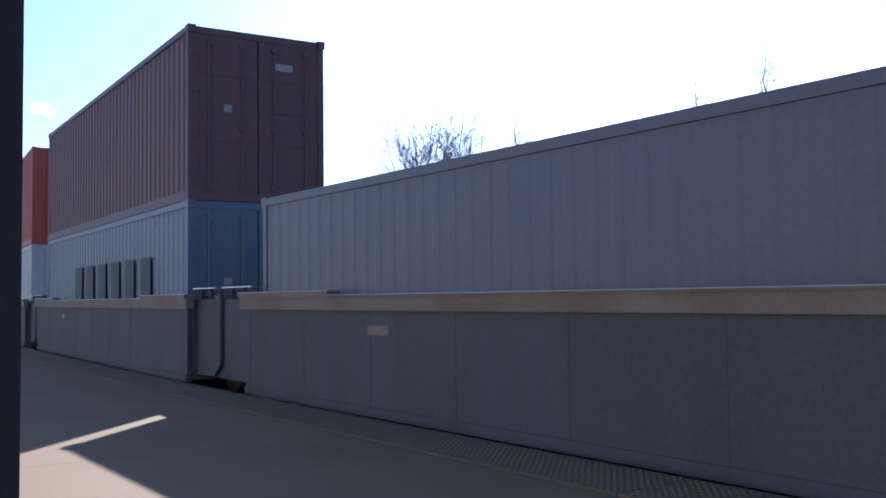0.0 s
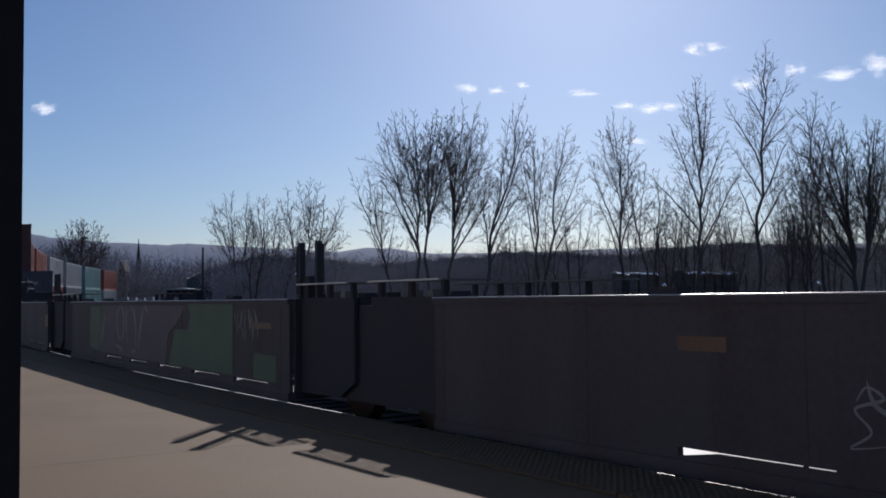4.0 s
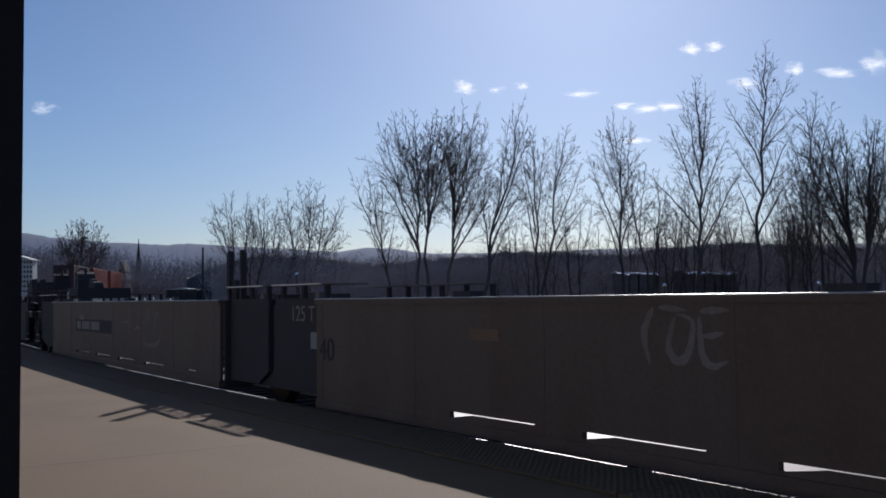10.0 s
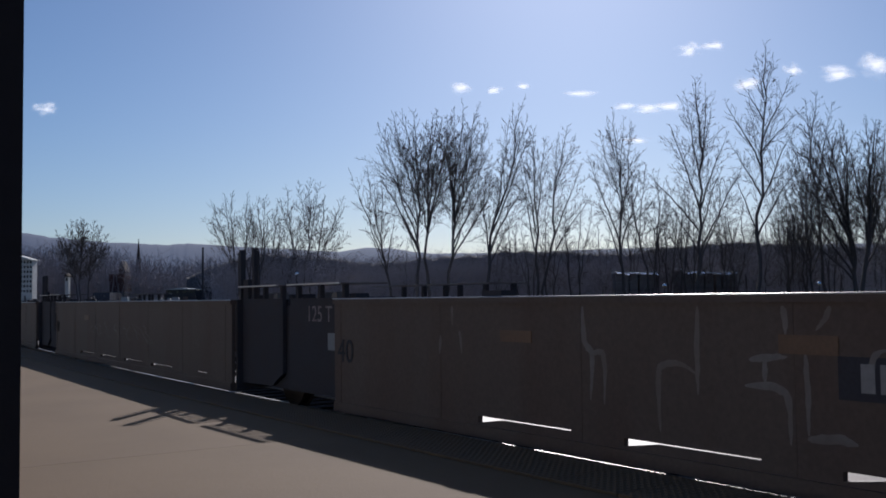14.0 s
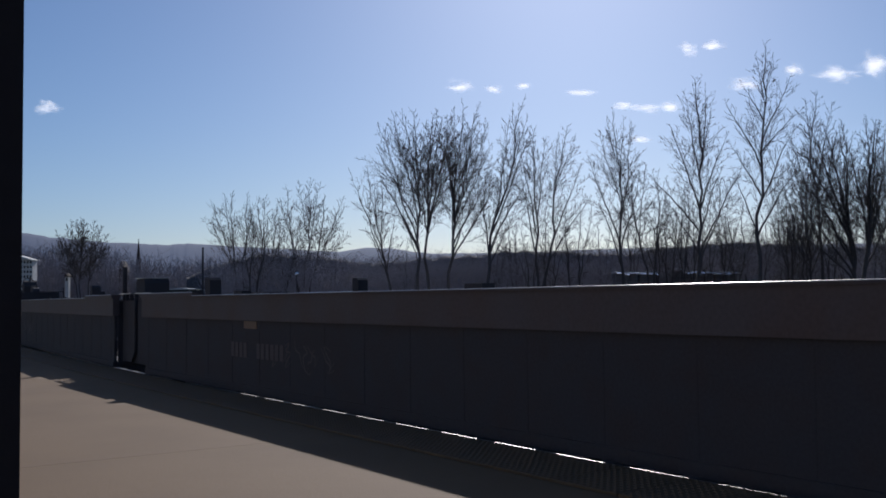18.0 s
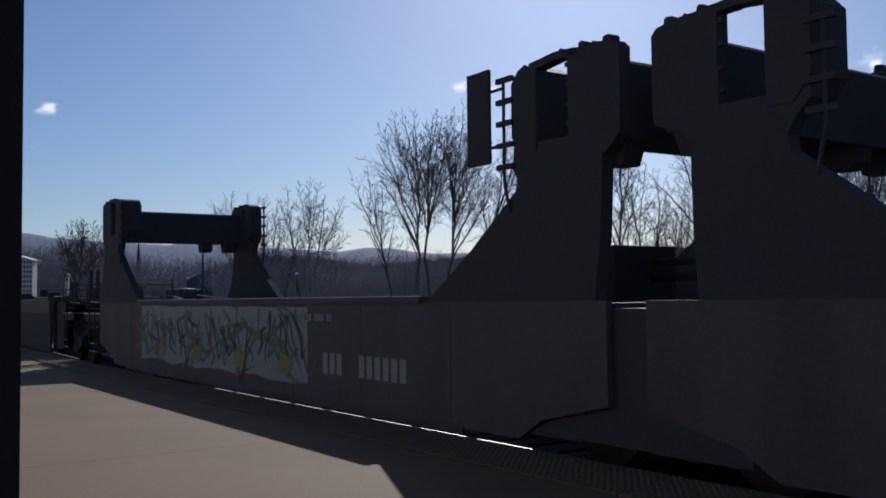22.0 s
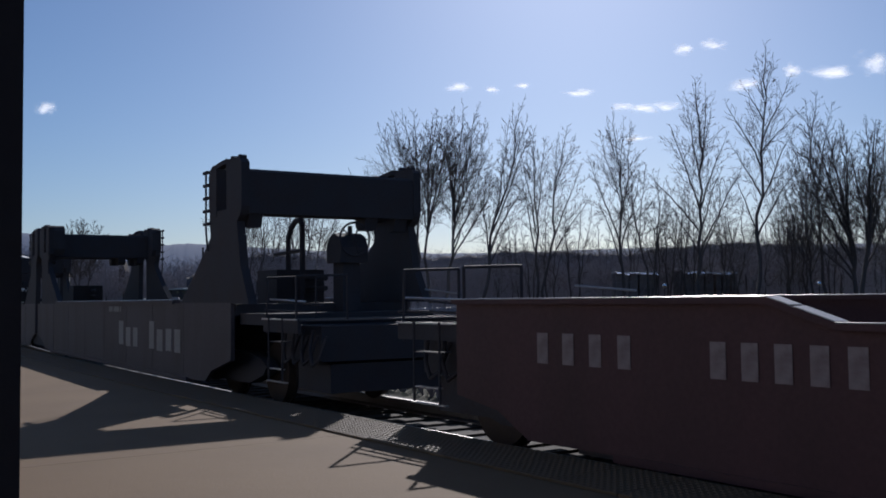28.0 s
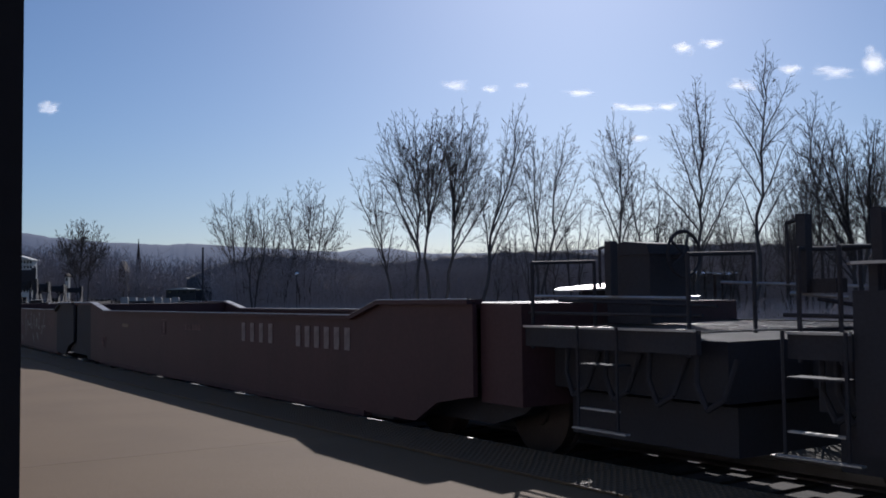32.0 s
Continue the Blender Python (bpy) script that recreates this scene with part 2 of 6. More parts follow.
for k in range(-4, 22):
    u0, u1 = 7.6 + k * PITCH + .003, 7.6 + (k + 1) * PITCH - .003
    for l0, l1 in ((-6.8, -2.50), (-12.5, -6.82)):
        bm = bmesh.new()
        us = steps(u0, u1, 1.6)
        top = [[bm.verts.new(beside(u, l, DECK_Z)) for u in us] for l in (l0, l1)]
        low = [[bm.verts.new(beside(u, l, DECK_Z - .02)) for u in us] for l in (l0, l1)]
        for i in range(len(us) - 1):
            bm.faces.new((top[0][i], top[0][i + 1], top[1][i + 1], top[1][i]))
            bm.faces.new((top[1][i], top[1][i + 1], low[1][i + 1], low[1][i]))
            bm.faces.new((top[0][i + 1], top[0][i], low[0][i], low[0][i + 1]))
        bm.faces.new((top[0][0], top[1][0], low[1][0], low[0][0]))
        bm.faces.new((top[1][-1], top[0][-1], low[0][-1], low[1][-1]))
        part("slab", bm, M_CONC, platform)
# raised-dome warning tiles along the edge
dome = bmesh.new()
box(dome, -.302, .302, 0, .72, 0, .02)
for i in range(10):
    for j in range(12):
        x, y = -.27 + i * .06, .03 + j * .06
        a = [dome.verts.new((x + dx * .016, y + dy * .016, .02)) for dx, dy in ((-1, -1), (1, -1), (1, 1), (-1, 1))]
        b = [dome.verts.new((x + dx * .009, y + dy * .009, .026)) for dx, dy in ((-1, -1), (1, -1), (1, 1), (-1, 1))]
        dome.faces.new(b)
        for q in range(4):
            dome.faces.new((a[q], a[(q + 1) % 4], b[(q + 1) % 4], b[q]))
tile_mesh = mesh("tactile_tile", dome, M_TACT)
for k in range(-8, 90):
    u = 4.0 + k * .61
    x, y, th = track(u)
    ob = new("tactile_tile", tile_mesh)
    ob.parent = platform
    p = beside(u, EDGE - .727, DECK_Z - .02)
    ob.matrix_local = Matrix.Translation(p) @ Matrix.Rotation(-th, 4, "Z")


# ---------- train ----------
def graffiti(parent, seed, x0, x1, z0, z1, y, material, fill=None, weight=.045, n=9):
    """Sprayed strokes on a car's near side: looping bands in one colour, over a filled ground where there is one."""
    rnd = random.Random(seed)
    if fill:
        bm = bmesh.new()
        pts = []
        for i in range(13):
            pts.append((x0 + (x1 - x0) * i / 12, z1 - rnd.random() * .04 * (z1 - z0)))
        for i in range(13):
            pts.append((x1 - (x1 - x0) * i / 12, z0 + rnd.random() * .08 * (z1 - z0)))
        prism(bm, pts, y - .004, y - .001)
        part("painted_ground", bm, fill, parent)
    w = (x1 - x0) / n
    hh = z1 - z0
    for i in range(n):
        cx = x0 + (i + .5) * w
        for q in range(2):
            lean = rnd.uniform(.2, .7) * rnd.choice((1, 1, -1))
            za, zb = rnd.uniform(.7, 1), rnd.uniform(0, .35)
            ox = rnd.uniform(-.4, .4)
            pts = []
            for s in range(5):
                f = s / 4
                pts.append((cx + w * (ox + lean * (f - .5) * 1.3 + rnd.gauss(0, .12)), z0 + hh * (za + (zb - za) * f + rnd.gauss(0, .05))))
            if rnd.random() < .5:
                pts.append((pts[-1][0] + w * rnd.uniform(.2, .5), pts[-1][1] + hh * rnd.uniform(.05, .35)))
            if rnd.random() < .35:
                pts.insert(0, (pts[0][0] + w * rnd.uniform(-.5, .5), pts[0][1] - hh * rnd.uniform(.0, .2)))
            spray(parent, rnd, pts, weight * rnd.uniform(.6, 1.1), y - .001 - .0004 * q - (.005 if fill else 0), material)


def spray(parent, rnd, pts, weight, y, material):
    """One tapered sprayed stroke with wavering edges through the points (x, z)."""
    bm = bmesh.new()
    k = len(pts) - 1
    q = [Vector((x, y, z)) for x, z in pts]
    line = []
    for i in range(k):
        a, b, c, d = q[max(i - 1, 0)], q[i], q[i + 1], q[min(i + 2, k)]
        for s in range(6):
            t = s / 6
            line.append(.5 * (2 * b + (c - a) * t + (2 * a - 5 * b + 4 * c - d) * t * t + (3 * b - a - 3 * c + d) * t * t * t))
    line.append(q[-1])
    m = len(line) - 1
    prev = None
    for s, p in enumerate(line):
        d = line[min(s + 1, m)] - line[max(s - 1, 0)]
        nn = Vector((-d.z, 0, d.x)).normalized()
        ww = weight * (.10 + math.sin(math.pi * (s / m) ** .8)) ** .8
        row = (bm.verts.new(p + nn * ww * rnd.uniform(.75, 1.2)), bm.verts.new(p - nn * ww * rnd.uniform(.75, 1.2)))
        if prev:
            bm.faces.new((prev[0], row[0], row[1], prev[1]))
        prev = row
    part("graffiti_stroke", bm, material, parent)


def patch(parent, pts, y, material):
    """A flat field of sprayed paint."""
    bm = bmesh.new()
    prism(bm, pts, y - .004, y - .001)
    return part("painted_ground", bm, material, parent)


def bars(parent, x0, z0, h, pattern, y, material, name="marking", gap=.72):
    """Unreadable stencilling: one block for each sign, a gap for each space."""
    x = x0
    bm = bmesh.new()
    box(bm, 0, h * .52, -.004, -.001, 0, h)
    me = mesh(name, bm, material)
    for ch in pattern:
        if ch == "#":
            ob = new(name, me)
            ob.parent = parent
            ob.location = (x, y, z0)
        x += h * gap


def bogie(parent, x):
    """A two-axle truck under the end of a car."""
    for y in (-1.0, 1.0):
        bm = bmesh.new()
        prism(bm, [(x - 1.15, .52), (x - .95, .62), (x - .4, .70), (x + .4, .70), (x + .95, .62), (x + 1.15, .52), (x + 1.0, .40), (x + .5, .26), (x - .5, .26), (x - 1.0, .40)], y - .09, y + .09)
        part("side_frame", bm, M_BLACK, parent)
    bm = bmesh.new()
    box(bm, x - .2, x + .2, -.95, .95, .42, .66)
    part("bolster", bm, M_BLACK, parent)
    for dx in (-.85, .85):
        for y in (-.7525, .7525):
            bm = bmesh.new()
            s = -1 if y < 0 else 1
            tube(bm, (x + dx, y - .07 * s, .42), (x + dx, y - .045 * s, .42), .455, 24)
            tube(bm, (x + dx, y - .045 * s, .42), (x + dx, y + .065 * s, .42), .42, 24)
            tube(bm, (x + dx, y + .065 * s, .42), (x + dx, y + .10 * s, .42), .16, 12)
            part("wheel", bm, M_WHEEL, parent)
        bm = bmesh.new()
        tube(bm, (x + dx, -.68, .42), (x + dx, .68, .42), .08, 10)
        part("axle", bm, M_BLACK, parent)


def grating(bm, x0, x1, y0, y1, z, step=.07):
    n = int((x1 - x0) / step)
    for i in range(n + 1):
        x = x0 + (x1 - x0) * i / n
        box(bm, x, x + .012, y0 + .03, y1 - .03, z - .012, z)
    for y in (y0, (y0 + y1) / 2, y1 - .03):
        box(bm, x0, x1, y, y + .03, z - .014, z + .002)


def end_deck(parent, x0, x1, paint, z=1.62, half=1.30):
    """The end of a unit between its well and the truck: sloped side sheets, a walkway and a bulkhead."""
    s = 1 if x1 > x0 else -1
    a, b = min(x0, x1), max(x0, x1)
    for y0, y1 in ((-half, -half + .05), (half - .05, half)):
        bm = bmesh.new()
        pts = [(x0, .30), (x0, 1.45), (x1, 1.45), (x1, .50), (x0 + (x1 - x0) * .75, .32)]
        prism(bm, pts if s > 0 else pts[::-1], y0, y1)
        part("end_sheet", bm, paint, parent)
    bm = bmesh.new()
    grating(bm, a, b, -1.35, -.75, z)
    tagged(part("walkway", bm, M_GRATE, parent), kind="stuff")
    bm = bmesh.new()
    grating(bm, a, b, .75, 1.35, z)
    tagged(part("walkway", bm, M_GRATE, parent), kind="stuff")
    # pale strip gives the walkway edge its sunlit highlight
    for y in (-1.375, 1.35):
        bm = bmesh.new()
        box(bm, a + .04, b - .04, y, y + .025, z - .012, z + .006)
        part("nosing", bm, M_LEDGE, parent, "pale strip drawing the walkway's sunlit edge")
    for x in (a + .12, (a + b) / 2, b - .12):
        for y in (-1.24, 1.24):
            bm = bmesh.new()
            box(bm, x - .03, x + .03, y - .03, y + .03, 1.44, z - .012)
            part("walkway_post", bm, M_BLACK, parent)
    bm = bmesh.new()
    box(bm, a, b, -1.22, 1.22, 1.36, 1.44)
    part("end_plate", bm, paint, parent)
    for k in range(5):
        x = a + (b - a) * (k + .5) / 5
        bm = bmesh.new()
        prism(bm, [(x - .07, 1.44), (x + .07, 1.44), (x + .05, 1.50 + .02 * (k % 2)), (x - .05, 1.50)], -1.22 + .1 * (k % 3), -1.05 + .1 * (k % 3))
        part("cleat", bm, M_GRATE if k % 2 else M_BLACK, parent)
    bm = bmesh.new()
    box(bm, x0 - .03, x0 + .03, -1.38, 1.38, .22, 1.44)
    part("bulkhead", bm, paint, parent)


def posts(parent, xs, y=-1.25, z=2.14):
    for i, x in enumerate(xs):
        d = .13 if i else -.13
        bm = bmesh.new()
        box(bm, x - .035, x + .035, y - .035, y + .035, 1.44, z)
        part("stanchion", bm, M_BLACK, parent)
        bm = bmesh.new()
        tube(bm, (x + d, y, 1.5), (x + d, y, z - .05), .012, 5)
        tube(bm, (x + d, y, z - .05), (x, y, z - .03), .012, 5)
        part("grab_iron", bm, M_BLACK, parent)
    if len(xs) > 1:
        bm = bmesh.new()
        box(bm, xs[0] + .04, xs[0] + .22, y, y + .12, 1.44, z - .42)
        part("hose_box", bm, M_BLACK, parent)


def brake_stand(parent, x, y=-.35, z=2.25, s=1, r=.19):
    """A hand-brake: rounded gear housing on a column, with its spoked wheel close before it."""
    bm = bmesh.new()
    box(bm, x - .16, x + .16, y - .14, y + .14, 1.25, z - .30)
    prism(bm, [(x - .20, z - .34), (x + .24, z - .34), (x + .27, z - .12), (x + .18, z + .04), (x + .02, z + .10), (x - .12, z + .04), (x - .22, z - .10)], y - .22, y + .22)
    tube(bm, (x + .12, y, z), (x + .12, y, z + .2), .035, 8)
    part("brake_housing", bm, M_BLACK, parent)
    bm = bmesh.new()
    wheel_ring(bm, (x - .27 * s, y, z), r, .017)
    tube(bm, (x - .27 * s, y, z), (x, y, z - .02), .03)
    part("brake_wheel", bm, M_BLACK, parent)


def coupler(parent, x, s):
    bm = bmesh.new()
    box(bm, min(x, x + s * .9), max(x, x + s * .9), -.08, .08, .78, .96)
    box(bm, x + s * .9 - .16, x + s * .9 + .16, -.17, .17, .72, 1.02)
    part("coupler", bm, M_BLACK, parent)


def joint(parent, x, w=.50, z=1.34, foot=1.1, side=1.37):
    """A black block put for the shade between two units, and the joint's pin."""
    bm = bmesh.new()
    prism(bm, [(x - foot, .30), (x - foot, .62), (x - w, .80), (x - w, z), (x + w, z), (x + w, .80), (x + foot, .62), (x + foot, .30)], -side, side)
    part("joint_housing", bm, M_BLACK, parent)
    bm = bmesh.new()
    tube(bm, (x, 0, z), (x, 0, z + .10), .28, 16)
    part("centre_pin", bm, M_BLACK, parent)


def cross_platform(parent, x0, x1):
    """The low crossover over the coupler: grating, steps, rails."""
    bm = bmesh.new()
    grating(bm, x0, x1, -1.3, 1.3, 1.18)
    tagged(part("crossover", bm, M_GRATE, parent), kind="stuff")
    # thin pale strip draws the crossover's lit near edge
    bm = bmesh.new()
    box(bm, x0, x1, -1.345, -1.322, 1.178, 1.196)
    part("nosing", bm, M_LEDGE, parent)
    for y in (-1.32, 1.27):
        bm = bmesh.new()
        box(bm, x0, x1, y, y + .05, 1.02, 1.19)
        part("platform_edge", bm, M_BLACK, parent)
    # lower treads are pale for the sunlit lines on them, the top one black
    for z, w, y1 in ((.40, .30, -1.33), (.56, .20, -1.33), (.90, .20, -1.22)):
        bm = bmesh.new()
        box(bm, (x0 + x1) / 2 - w, (x0 + x1) / 2 + w, -1.38, y1, z, z + .012)
        part("step", bm, M_LEDGE if z < .6 else M_BLACK, parent)
    for x in ((x0 + x1) / 2 - .22, (x0 + x1) / 2 + .22):
        bm = bmesh.new()
        tube(bm, (x, -1.38, .42), (x, -1.38, 1.20), .014, 5)
        part("step_rail", bm, M_BLACK, parent)
    # every other rod is pale, to draw thin bright glints
    for k, (y, z) in enumerate(((-1.28, 1.30), (-1.20, 1.42), (-.9, 1.36), (1.2, 1.50))):
        bm = bmesh.new()
        tube(bm, (x0 - .05, y, z + .02 * k), (x1 - .1 * k, y + .03, z - .01), .014, 5)
        part("uncoupling_rod", bm, M_EDGE if k % 2 else M_BLACK, parent)
    for x in (x0 + .08, x1 - .08):
        bm = bmesh.new()
        tube(bm, (x, -1.30, 1.0), (x, -1.30, 1.72), .016, 6)
        tube(bm, (x, -1.30, 1.72), (x, -.60, 1.74), .016, 6)
        tube(bm, (x, -.60, 1.74), (x, -.60, 1.15), .016, 6)
        part("handrail", bm, M_BLACK, parent)
    for k in range(4):
        bm = bmesh.new()
        xa = x0 + (x1 - x0) * (k + .5) / 4
        hang = [(xa, -1.05, 1.05), (xa + .05, -1.12, .80), (xa + .16, -1.14, .62), (xa + .28, -1.10, .70), (xa + .34, -1.02, .98)]
        for p, q in zip(hang, hang[1:]):
            tube(bm, p, q, .022, 6)
        part("air_hose", bm, M_BLACK, parent)
    # black boxes added in place of the shaded clutter round the coupler
    bm = bmesh.new()
    box(bm, x0, x1, -1.00, 1.00, .66, 1.10)
    box(bm, x0 + .05, x1 - .05, -.85, .85, .26, .62)
    part("draft_sill", bm, M_BLACK, parent)


def well_unit(label, L, paint, end_paint, top=1.44, band=None, pitch=1.85, front_end=False, rear_end=False, deck_z=1.62, gap=3.0, nose=2.3, chest=False, tail=0.0, cuts=(), chord=1.20, stops=True):
    """One platform of an empty articulated well car; the front points to -x."""
    car = tagged(new("well_car"), label, "rail car", "units of the freight train")
    h = L / 2
    n = max(2, int(round((L - .4) / pitch)))
    bay = (L - .4) / n
    for sgn in (-1, 1):
        y0, y1 = sorted((sgn * 1.45, sgn * 1.40))
        bm = bmesh.new()
        zt = top - .06 if not band else chord
        pts = [(-h, zt), (h, zt), (h, .26)]
        for xa, xb in reversed(cuts):
            pts += [(xb, .26), (xb, .377), (xa, .377), (xa, .26)]
        pts.append((-h, .26))
        prism(bm, pts, y0, y1)
        part("side_sheet", bm, paint, car)
        for xa, xb in cuts:
            bm = bmesh.new()
            prism(bm, [(xa, .26), (xb, .26), (xb, .363), (xa + .32, .363), (xa, .316 if xb - xa > .8 else .363)][::-1], y0, y1)
            part("sill_web", bm, paint, car)
        if band:
            bm = bmesh.new()
            yb0, yb1 = sorted((sgn * 1.50, sgn * 1.38))
            box(bm, -h - .1, h + .1, yb0, yb1, chord - .04, top - .02)
            part("top_band", bm, band, car, "broad tan-brown top chord")
            bm = bmesh.new()
            yb0, yb1 = sorted((sgn * 1.53, sgn * 1.36))
            box(bm, -h - .1, h + .1, yb0, yb1, top - .02, top)
            part("top_flange", bm, band, car)
            for xa, xb in ((-h - .1, -h + 2.45), (h - 2.45, h + .1)):
                bm = bmesh.new()
                prism(bm, [(xa, top), (xa, top + .05), (xb, top + .05), (xb, top)], yb0, yb1)
                part("raised_flange", bm, band, car)
                # thin pale bead added for the sunlit line along the flange
                bm = bmesh.new()
                tube(bm, (xa, sgn * 1.525, top + .052), (xb, sgn * 1.525, top + .052), .006, 8)
                part("edge_bead", bm, M_EDGE, car)
            bm = bmesh.new()
            tube(bm, (-h + 2.45, sgn * 1.525, top), (h - 2.45, sgn * 1.525, top), .006, 8)
            part("edge_bead", bm, M_EDGE, car)
            for x in (-h + 2.55, h - 2.75) if stops else ():
                bm = bmesh.new()
                prism(bm, [(x, top), (x + .2, top), (x + .2, top + .23), (x + .14, top + .27), (x, top + .27)], *sorted((sgn * 1.36, sgn * 1.18)))
                part("container_stop", bm, M_BLACK, car)
        else:
            bm = bmesh.new()
            yb0, yb1 = sorted((sgn * 1.475, sgn * 1.37))
            box(bm, -h, h, yb0, yb1, top - .06, top)
            part("top_chord", bm, paint, car)
            bm = bmesh.new()
            # pale bead added so the chord's top shows a bright sunlit line
            tube(bm, (-h, sgn * 1.472, top - .004), (h, sgn * 1.472, top - .004), .007, 8)
            part("edge_bead", bm, M_EDGE, car)
        bm = bmesh.new()
        yb0, yb1 = sorted((sgn * 1.47, sgn * 1.38))
        box(bm, -h, h, yb0, yb1, .184, .292)
        part("bottom_sill", bm, paint, car)
        for i in range(n + 1):
            bm = bmesh.new()
            x = -h + .2 + i * bay
            yb0, yb1 = sorted((sgn * 1.453, sgn * 1.449))
            box(bm, x - .09, x - .05, yb0, yb1, .26, zt)
            part("rib", bm, paint, car)
        bm = bmesh.new()
        yb0, yb1 = sorted((sgn * 1.40, sgn * 1.02))
        box(bm, -h + .05, h - .05, yb0, yb1, .25, .30)
        part("floor_ledge", bm, M_GRATE, car)
    for i in range(n + 1):
        bm = bmesh.new()
        x = -h + .2 + i * bay
        box(bm, x - .12, x + .06, -1.38, 1.38, .20, .28)
        part("cross_member", bm, M_BLACK, car)
    end_deck(car, h, h + (1.3 + tail if rear_end else gap / 2 - .08), end_paint, deck_z)
    end_deck(car, -h, -h - (nose if front_end else gap / 2 - .08), end_paint, deck_z)
    if rear_end:
        hull, h = h, h + tail
        bogie(car, h + 1.2)
        coupler(car, h + 1.5, 1)
        if chest:
            brake_stand(car, h + .9, -.35, 2.18, -1)
            bm = bmesh.new()
            prism(bm, [(h - .35, 1.5), (h - .35, 1.96), (h - .29, 2.02), (h + .85, 2.00), (h + .85, 1.5)], -1.15, -.2)
            part("tool_box", bm, M_BLACK, car)
            bm = bmesh.new()
            box(bm, h - .39, h + .89, -1.19, -.16, 2.005, 2.025)
            part("box_lid", bm, M_BLACK, car)
        else:
            bm = bmesh.new()
            for y in (-1.2, 0, 1.2):
                tube(bm, (h + 1.35, y, 1.18), (h + 1.35, y, 2.0), .02, 5)
            tube(bm, (h + 1.35, -1.2, 1.85), (h + 1.35, 1.2, 1.85), .02, 5)
            tube(bm, (h + 1.35, -1.2, 1.5), (h + 1.35, 1.2, 1.5), .02, 5)
            part("end_railing", bm, M_BLACK, car)
        cross_platform(car, h + 1.3, h + 2.55)
        h = hull
    else:
        bogie(car, h + gap / 2)
        joint(car, h + gap / 2, .30, 1.36, .9, 1.24)
    if front_end:
        bogie(car, -h - nose + 1.1)
        coupler(car, -h - nose, -1)
        brake_stand(car, -h - nose + .42, -.3, 2.14, 1)
        bm = bmesh.new()
        box(bm, -h - nose + 1.5, -h - nose + 2.4, -.9, .4, deck_z - .1, 1.78)
        part("valve_box", bm, M_BLACK, car)
        e = -h - nose
        bm = bmesh.new()
        prism(bm, [(e + 1.16, 1.70), (e + 1.60, 1.70), (e + 1.60, 2.00), (e + 1.54, 2.03), (e + 1.34, 2.03), (e + 1.30, 1.98), (e + 1.22, 1.86), (e + 1.16, 1.84)], -.38, -.24)
        part("bracket", bm, M_BLACK, car)
        bm = bmesh.new()
        prism(bm, [(e + 1.58, 1.70), (e + 2.12, 1.70), (e + 2.10, 1.84), (e + 1.98, 1.93), (e + 1.70, 1.955), (e + 1.58, 1.955)], -.42, -.20)
        part("air_tank", bm, M_BLACK, car)
        cross_platform(car, -h - nose - .45, -h - nose)
    # hoses and small irons along the top, and an orange reflector patch
    for x in (-h * .55, h * .1, h * .62) if stops else ():
        bm = bmesh.new()
        box(bm, x, x + .28, -1.42, -1.28, top - .02, top + .055)
        part("container_guide", bm, M_BLACK, car)
    bm = bmesh.new()
    box(bm, -h * .5, -h * .5 + .42, -1.456, -1.451, 1.05, 1.15)
    part("reflector", bm, M_ORANGE, car)
    return car


def move(ob, c, lift=0.0, half=5.5):
    MOVING.append((ob, c, lift, half))


def duplicate(ob, c, label=""):
    o = copy_thing(ob, Matrix())
    if label:
        tagged(o, label)
    move(o, c)
    return o


